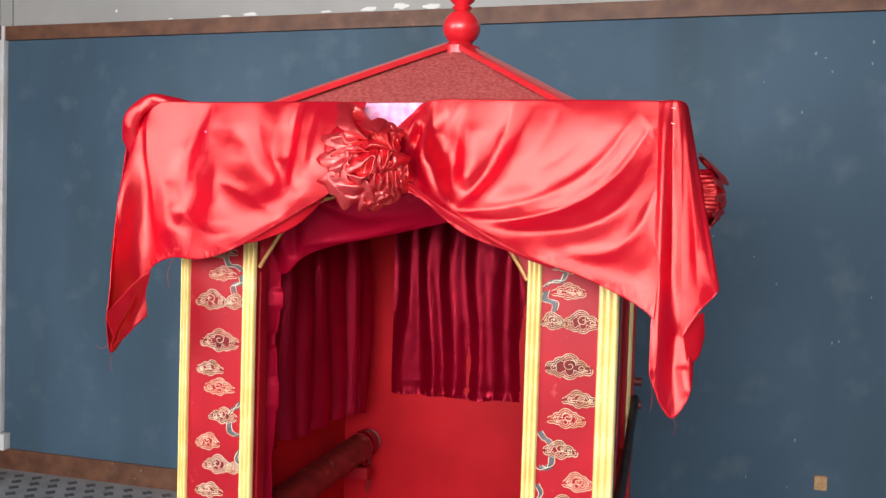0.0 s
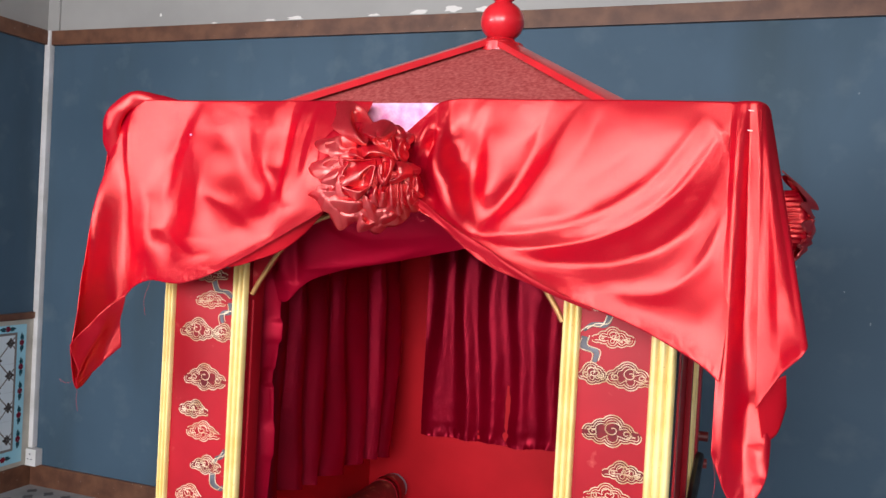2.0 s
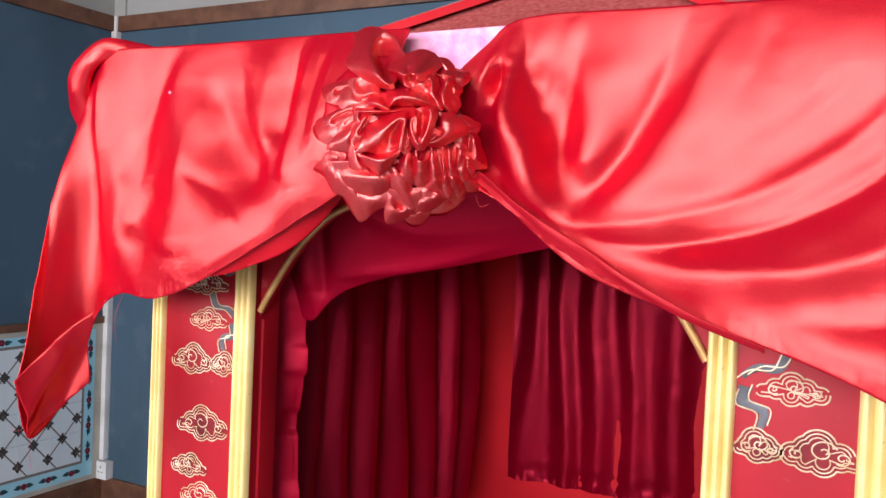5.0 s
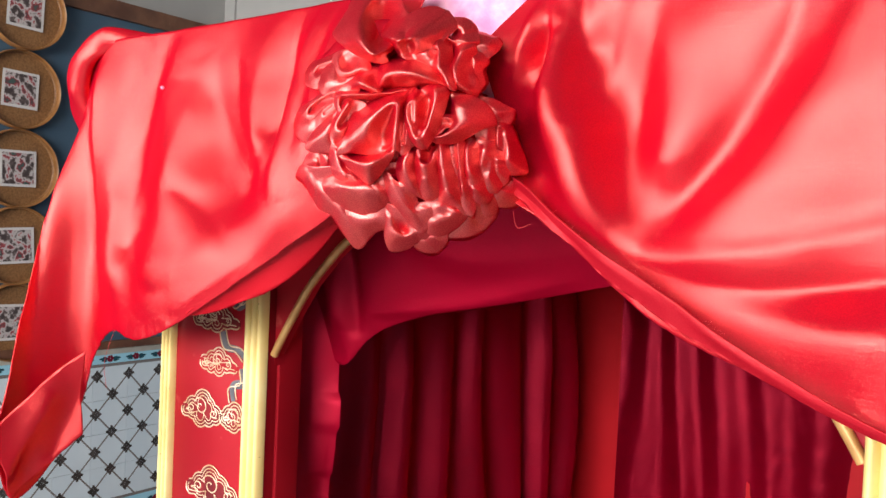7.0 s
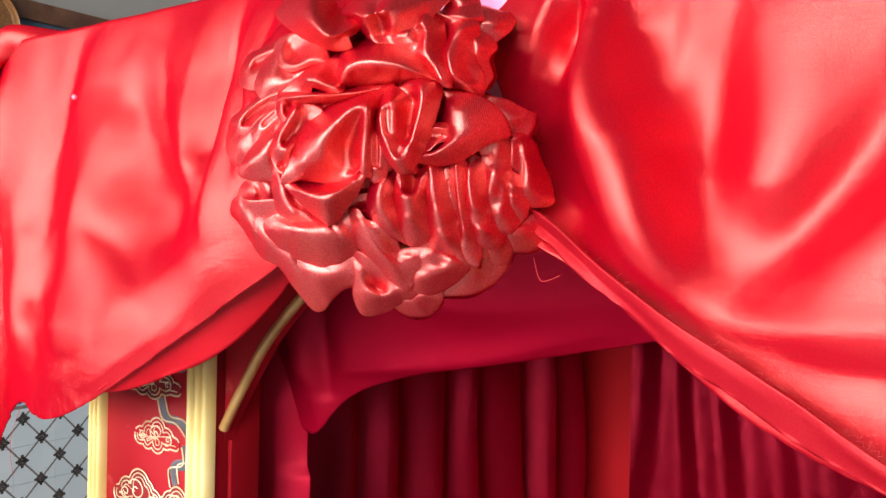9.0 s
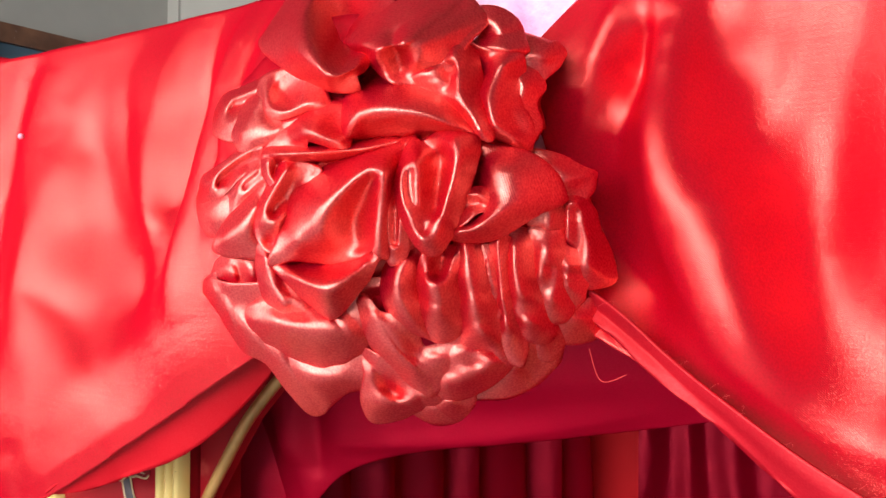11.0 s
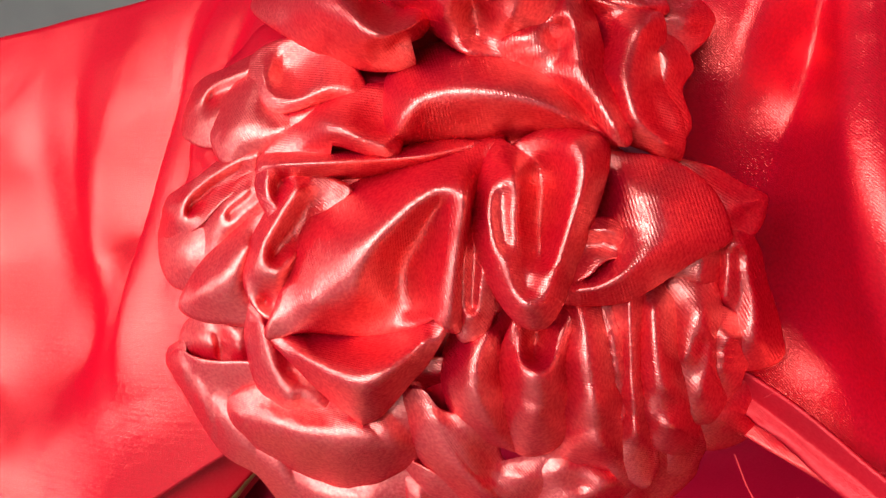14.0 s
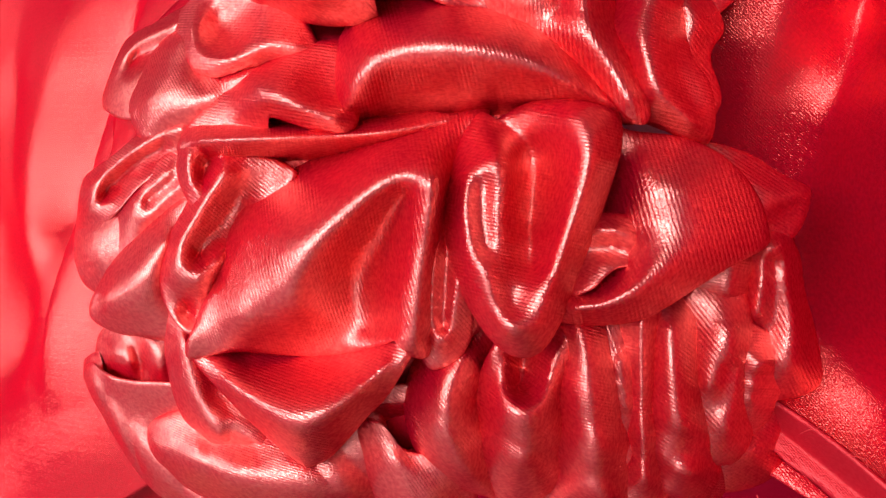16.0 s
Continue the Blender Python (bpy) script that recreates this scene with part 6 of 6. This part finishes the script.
# crimson door curtain thrown up across the arch and hanging down beside the jamb
door_cloth = empty("door_curtain", (-0.28, 1.45, 1.3), "crimson door curtain looped up under the arch", "curtain")
sheet("looped_cloth", [(-0.335, 1.44, 1.33), (-0.30, 1.43, 1.38), (-0.22, 1.42, 1.395), (-0.12, 1.41, 1.40), (-0.02, 1.41, 1.40), (0.08, 1.41, 1.40), (0.30, 1.42, 1.395)], [(-0.322, 1.47, 1.242), (-0.305, 1.47, 1.212), (-0.282, 1.47, 1.208), (-0.240, 1.47, 1.248), (-0.163, 1.47, 1.277), (-0.03, 1.47, 1.306), (0.30, 1.44, 1.385)], 130, 50,
      [([(-0.30, 1.36), (-0.290, 1.30), (-0.285, 1.25)], 0.016, 0.012), ([(-0.255, 1.38), (-0.258, 1.31), (-0.262, 1.24)], 0.010, -0.012), ([(-0.20, 1.39), (-0.09, 1.345), (0.06, 1.36)], 0.022, 0.014), ([(-0.23, 1.275), (-0.10, 1.295), (0.04, 1.335)], 0.010, 0.010)], MAGENTA, door_cloth, "", knots=(0, 0.06, 0.13, 0.24, 0.40, 0.62, 1.0), seed=11.0)
sheet("hanging_edge", [(-0.345, 1.435, 1.35), (-0.333, 1.445, 1.35), (-0.316, 1.46, 1.34), (-0.298, 1.475, 1.32)], [(-0.350, 1.435, 0.50), (-0.340, 1.445, 0.50), (-0.328, 1.46, 0.50), (-0.314, 1.475, 0.50)], 40, 160,
      [([(-0.300, 1.28), (-0.300, 1.22)], 0.026, 0.004), ([(-0.300, 1.17), (-0.303, 1.12)], 0.024, 0.012), ([(-0.31, 1.07), (-0.31, 1.03)], 0.022, -0.012), ([(-0.303, 0.96), (-0.31, 0.88)], 0.026, 0.010), ([(-0.313, 0.80), (-0.313, 0.72)], 0.020, -0.008), ([(-0.31, 0.66), (-0.31, 0.56)], 0.024, 0.008)], MAGENTA, door_cloth, "", out=(0.9, -0.4, 0), seed=12.0, ruffle=0.001)

# threads frayed out of the right half's hem
rnd_fray = random.Random(5)
bm = bmesh.new()
edge = [(0.085, 1.252, 1.41), (0.11, 1.249, 1.392), (0.136, 1.245, 1.376), (0.161, 1.242, 1.362), (0.183, 1.239, 1.351), (0.209, 1.235, 1.337), (0.244, 1.232, 1.317)]
for i in range(26):
    s = rnd_fray.random()
    p = Vector(tuple(spline(edge, s))) + Vector((0, -0.002, 0.001))
    d = Vector((rnd_fray.uniform(-0.004, 0.004), -0.001, rnd_fray.uniform(-0.002, 0.003)))
    tube(bm, [p, p + d * 0.6 + Vector((0.001, 0, 0.001)), p + d], 0.00005, 4, 5)
piece("frayed_threads", bm, THREAD, swag, "loose threads along the frayed hem")["kind"] = "stuff"


# ---- tile panel on the side wall ----
panel = empty("tile_panel", (LEFT, 2.2, 0.46), "glazed tile dado with lattice and a flower border", "tile panel", "", "structure")
P0, P1, PZ0, PZ1 = 0.9, 3.13, 0.108, 0.828
T = 0.146
piece("backing", boxed((LEFT, P0, PZ0), (LEFT + 0.006, P1 + 0.02, PZ1)), GROUT, panel, "", False)


def flat(pts, d0, d1):
    bm = prism(bmesh.new(), pts, d1, lambda u, v, w: (LEFT + d0 + w, u, v))
    bmesh.ops.recalc_face_normals(bm, faces=bm.faces)
    return bm


IN0, IN1, INZ0, INZ1 = 1.0, 3.045, 0.205, 0.757
cols = int((IN1 - IN0) / 0.15)
cw, ch = (IN1 - IN0) / cols, (INZ1 - INZ0) / 4
tile_mesh = None
for i in range(cols):
    for k in range(4):
        y, z = IN0 + i * cw, INZ0 + k * ch
        if tile_mesh is None:
            bm = boxed((0.0, 0.0006, 0.0006), (0.006, cw - 0.0006, ch - 0.0006), 0.0008)
            tile_mesh = mesh_of(bm, "tile", False)
            tile_mesh.materials.append(GLAZE)
        ob = new("tile", tile_mesh)
        ob.location = (LEFT + 0.006, y, z)
        under(ob, panel)
# lattice lines and knots, printed a little proud of the glaze
px, pz = 0.143, 0.156
bars, knots = bmesh.new(), bmesh.new()
cy0, cz0 = 2.876, 0.72
surf = LEFT + 0.0122
for i in range(-14, 4):
    for k in range(-5, 2):
        for half in (0, 0.5):
            y, z = cy0 + (i + half) * px, cz0 + (k + half) * pz
            if not (IN0 + 0.012 < y < IN1 - 0.012 and INZ0 + 0.012 < z < INZ1 - 0.012):
                continue
            for sy, sz in ((1, 1), (1, -1)):
                y1, z1 = y + sy * px / 2, z + sz * pz / 2
                f = 1.0
                if not (IN0 < y1 < IN1 and INZ0 < z1 < INZ1):
                    f = min((IN1 - y) / (px / 2) if y1 > IN1 else 1, (INZ1 - z) / (pz / 2) if z1 > INZ1 else 1, (z - INZ0) / (pz / 2) if z1 < INZ0 else 1)
                y1, z1 = y + sy * px / 2 * f, z + sz * pz / 2 * f
                d = Vector((y1 - y, z1 - z)).normalized()
                o = Vector((-d.y, d.x)) * 0.0034
                vs = [bars.verts.new((surf, a, b)) for a, b in ((y + o.x, z + o.y), (y - o.x, z - o.y), (y1 - o.x, z1 - o.y), (y1 + o.x, z1 + o.y))]
                bars.faces.new(vs)
            for q in range(4):
                a = math.pi / 2 * q
                c, s2 = math.cos(a), math.sin(a)
                for m in range(3):
                    b = (m - 1) * 0.5
                    r = 0.0195 if m == 1 else 0.0125
                    cyy, czz = y + r * math.cos(a + b * 0.8), z + r * math.sin(a + b * 0.8)
                    vs = [knots.verts.new((surf + 0.0006, cyy + (0.0075 if j % 2 else 0.0055) * math.cos(j * math.pi / 4 + a), czz + 0.0058 * math.sin(j * math.pi / 4 + a))) for j in range(8)]
                    knots.faces.new(vs)
            vs = [knots.verts.new((surf + 0.0004, y + (0.011 if j % 2 else 0.006) * math.cos(j * math.pi / 4), z + (0.011 if j % 2 else 0.006) * math.sin(j * math.pi / 4))) for j in range(8)]
            knots.faces.new(vs)
for bm in (bars, knots):
    bmesh.ops.recalc_face_normals(bm, faces=bm.faces)
tagged(piece("lattice_lines", bars, TAUPE, panel, "", False), kind="stuff")
tagged(piece("lattice_knots", knots, MOTIF, panel, "", False), kind="stuff")
# border tiles: light blue strip, cream edge, taupe inner line
for lo, hi, m in (((P0, INZ1 + 0.012), (P1 - 0.02, PZ1 - 0.022), SKYGLAZE), ((P0, PZ0 + 0.022), (P1 - 0.02, INZ0 - 0.012), SKYGLAZE), ((IN1 + 0.012, INZ0 - 0.0118), (P1 - 0.02, INZ1 + 0.0118), SKYGLAZE),
                  ((P0, PZ1 - 0.0218), (P1 + 0.02, PZ1), CREAM), ((P0, PZ0), (P1 + 0.02, PZ0 + 0.0218), CREAM), ((P1 - 0.0198, PZ0 + 0.022), (P1 + 0.02, PZ1 - 0.022), CREAM),
                  ((P0, INZ1 + 0.0005), (IN1 + 0.0115, INZ1 + 0.0115), TAUPE), ((P0, INZ0 - 0.0115), (IN1 + 0.0115, INZ0 - 0.0005), TAUPE), ((IN1 + 0.0005, INZ0), (IN1 + 0.0115, INZ1), TAUPE)):
    piece("border_tile", boxed((LEFT + 0.006, lo[0], lo[1]), (LEFT + 0.012, hi[0], hi[1]), 0.0008), m, panel, "", False)


def border_flower(y, z, turn):
    """A dark red bloom between two teal leaves."""
    ca, sa = math.cos(turn), math.sin(turn)

    def spot(bm, u, v, a, b, lift, n=10):
        vs = []
        for j in range(n):
            q = 2 * math.pi * j / n
            uu, vv = u + a * math.cos(q), v + b * math.sin(q) * (1 if math.cos(q) * u < 0.3 * abs(u) else 0.6)
            vs.append(bm.verts.new((surf + lift, y + uu * ca - vv * sa, z + uu * sa + vv * ca)))
        bm.faces.new(vs)
    bm = bmesh.new()
    for s in (-1, 1):
        spot(bm, 0.030 * s, 0.002, 0.018, 0.009, 0.0005)
        spot(bm, 0.026 * s, -0.006, 0.013, 0.006, 0.0007)
    bmesh.ops.recalc_face_normals(bm, faces=bm.faces)
    piece("leaf_pair", bm, LEAF, panel, "", False)
    bm = bmesh.new()
    for a in range(6):
        spot(bm, 0.009 * math.cos(a * 1.05), 0.008 * math.sin(a * 1.05) + 0.001, 0.008, 0.0075, 0.0008 + 0.0001 * a, 8)
    bmesh.ops.recalc_face_normals(bm, faces=bm.faces)
    piece("bloom", bm, BLOOM, panel, "", False)


BT, BB, BR = (INZ1 + PZ1 - 0.010) / 2, (INZ0 + PZ0 + 0.010) / 2, (IN1 + P1 - 0.008) / 2
for i in range(12):
    border_flower(3.00 - i * 0.118, BT, 0)
    border_flower(3.00 - i * 0.118, BB, math.pi)
for i in range(5):
    border_flower(BR, 0.245 + i * 0.118, math.pi / 2)

# ---- round cane trays with pictures, hung on the side wall ----


def cane_tray(y, z, r, seed, off):
    base = LEFT + off
    thing = empty("cane_tray", (base, y, z), "round woven cane tray on the wall framing a picture", "tray", "cane trays on the side wall")
    bm = bmesh.new()
    n = 48
    rings = []
    for rr, d in ((0.0, 0.016), (0.4, 0.014), (0.8, 0.011), (0.93, 0.010), (0.965, 0.014)):
        rings.append([bm.verts.new((base + d, y + r * rr * math.cos(2 * math.pi * j / n), z + r * rr * math.sin(2 * math.pi * j / n))) for j in range(n)])
    for a, b in zip(rings, rings[1:]):
        for j in range(n):
            bm.faces.new((a[j], a[(j + 1) % n], b[(j + 1) % n], b[j]))
    bmesh.ops.remove_doubles(bm, verts=bm.verts, dist=1e-6)
    bmesh.ops.recalc_face_normals(bm, faces=bm.faces)
    piece("woven_base", bm, CANE, thing)
    bm = bmesh.new()
    prof = [(0.965, 0.004), (1.0, 0.004), (1.008, 0.02), (1.004, 0.038), (0.985, 0.042), (0.962, 0.038), (0.958, 0.02)]
    rings = [[bm.verts.new((base + d, y + r * rr * math.cos(2 * math.pi * j / n), z + r * rr * math.sin(2 * math.pi * j / n))) for j in range(n)] for rr, d in prof]
    rings.append(rings[0])
    for a, b in zip(rings, rings[1:]):
        for j in range(n):
            bm.faces.new((a[j], a[(j + 1) % n], b[(j + 1) % n], b[j]))
    bmesh.ops.recalc_face_normals(bm, faces=bm.faces)
    piece("rim", bm, RIM, thing, "bent cane rim")
    # square picture with blots of dark, red and grey
    rnd = random.Random(seed)
    w = 0.067
    tilt = radians(rnd.uniform(-4, 4))

    def at(u, v, d):
        return (base + 0.019 + d, y + u * math.cos(tilt) - v * math.sin(tilt), z + u * math.sin(tilt) + v * math.cos(tilt))
    pic = piece("picture", prism(bmesh.new(), [(-w, -w), (w, -w), (w, w), (-w, w)], 0.002, at), PAPER, thing, "square picture on pale paper", False)
    rim_w = 0.86 * w
    pts = [(-rim_w, -rim_w), (rim_w, -rim_w * rnd.uniform(0.95, 1.0)), (rim_w * rnd.uniform(0.95, 1.0), rim_w), (-rim_w, rim_w)]
    piece("print", prism(bmesh.new(), pts, 0.001, lambda u, v, e: at(u, v, 0.0021 + e)), PRINT, pic, "dark, grey and red printed pattern", False)


for k, z in enumerate((2.115, 1.826, 1.535, 1.250, 0.965)):
    cane_tray(2.245, z, 0.145, k + 3, 0.024 if k == 0 else 0.0)

# pale board hung beside the trays
board = empty("hanging_board", (LEFT, 1.9, 2.0), "pale yellow board hung on the wall beside the trays", "board")
piece("board_face", boxed((LEFT + 0.004, 1.55, 1.86), (LEFT + 0.024, 2.087, 2.16), 0.003), CREAM, board)
plaque = empty("small_plaque", (LEFT, 1.95, 1.28), "small pale plaque hung low beside the trays", "plaque")
piece("plaque_face", boxed((LEFT + 0.004, 1.86, 1.235), (LEFT + 0.02, 2.09, 1.34), 0.003), CREAM, plaque)

# ---- wear on the walls ----
rnd = random.Random(7)


def flake(x, z, w, h, name, material, label, y=BACK):
    thing = empty(name, (x, y, z), label, "paint flake", "patches of peeled paint")
    out = []
    for j in range(14):
        a = 2 * math.pi * j / 14
        r = rnd.uniform(0.55, 1.1)
        out.append((x + w * r * math.cos(a), max(z + h * r * math.sin(a), RAIL_HIGH + 0.0005) if z > RAIL_HIGH else z + h * r * math.sin(a)))
    bm = prism(bmesh.new(), out, 0.0015, lambda u, v, d: (u, y - 0.0008 - d, v))
    bmesh.ops.recalc_face_normals(bm, faces=bm.faces)
    piece("bare_patch", bm, material, thing, "", False)


for x, z, w, h in ((-1.46, 2.256, 0.035, 0.006), (-1.33, 2.259, 0.045, 0.010), (-0.75, 2.262, 0.05, 0.012), (-0.60, 2.268, 0.04, 0.016), (-0.46, 2.262, 0.05, 0.012), (-2.05, 2.30, 0.007, 0.009), (-0.95, 2.258, 0.03, 0.006), (0.55, 2.262, 0.06, 0.01), (0.9, 2.26, 0.05, 0.008), (-1.75, 2.254, 0.02, 0.004)):
    flake(x, z, w, h, "peeled_patch", FLAKE, "white patch of peeled paint above the rail")
chip = empty("wood_chip", (1.173, BACK, 0.362), "small bare wood plug in the blue wall", "plug")
piece("plug", boxed((1.148, BACK - 0.012, 0.335), (1.195, BACK, 0.392), 0.006), CHIPWOOD, chip)
for _ in range(26):
    x, z = rnd.uniform(0.6, 1.9), rnd.uniform(0.3, 2.1)
    flake(x, z, rnd.uniform(0.002, 0.005), rnd.uniform(0.003, 0.009), "scratch", NICK, "tiny pale nick in the blue paint")

# ---- floor inlay ----
inlay = empty("floor_inlay", (-2, 2.6, 0), "charcoal cross inlays in the grey cement tiles", "inlay", "", "structure")
cross = None
for i in range(22):
    for k in range(12):
        x, y = -2.62 + i * 0.105 + (0.0525 if k % 2 else 0), 3.10 - k * 0.075
        if x > -0.6 and y > 1.2:
            continue
        if cross is None:
            bm = bmesh.new()
            a, b = 0.026, 0.012
            out = [(a, 0.006), (b, b), (0.006, a), (-0.006, a), (-b, b), (-a, 0.006), (-a, -0.006), (-b, -b), (-0.006, -a), (0.006, -a), (b, -b), (a, -0.006)]
            prism(bm, out, 0.0015, lambda u, v, w: (u, v, w))
            bmesh.ops.recalc_face_normals(bm, faces=bm.faces)
            cross = mesh_of(bm, "inlay_piece", False)
            cross.materials.append(CHARCOAL)
        ob = new("inlay_piece", cross)
        ob.location = (x, y, 0)
        under(ob, inlay)

# loose threads
for pts in ([(-0.561, 1.213, 1.042), (-0.562, 1.212, 1.02), (-0.558, 1.212, 0.998)], [(-0.556, 1.205, 1.06), (-0.575, 1.20, 1.05), (-0.592, 1.20, 1.056)], [(-0.45, 1.265, 1.246), (-0.46, 1.26, 1.21), (-0.455, 1.26, 1.18)], [(0.549, 1.186, 1.086), (0.555, 1.184, 1.05), (0.552, 1.184, 1.02)], [(0.592, 1.198, 1.012), (0.596, 1.197, 0.995), (0.592, 1.197, 0.98)], [(0.070, 1.268, 1.39), (0.078, 1.262, 1.378), (0.088, 1.264, 1.381)]):
    th = empty("loose_thread", pts[0], "loose red thread hanging from the frayed satin edge", "thread", "loose threads")
    piece("strand", tube(bmesh.new(), pts, 0.00018, 5, 14), THREAD, th)
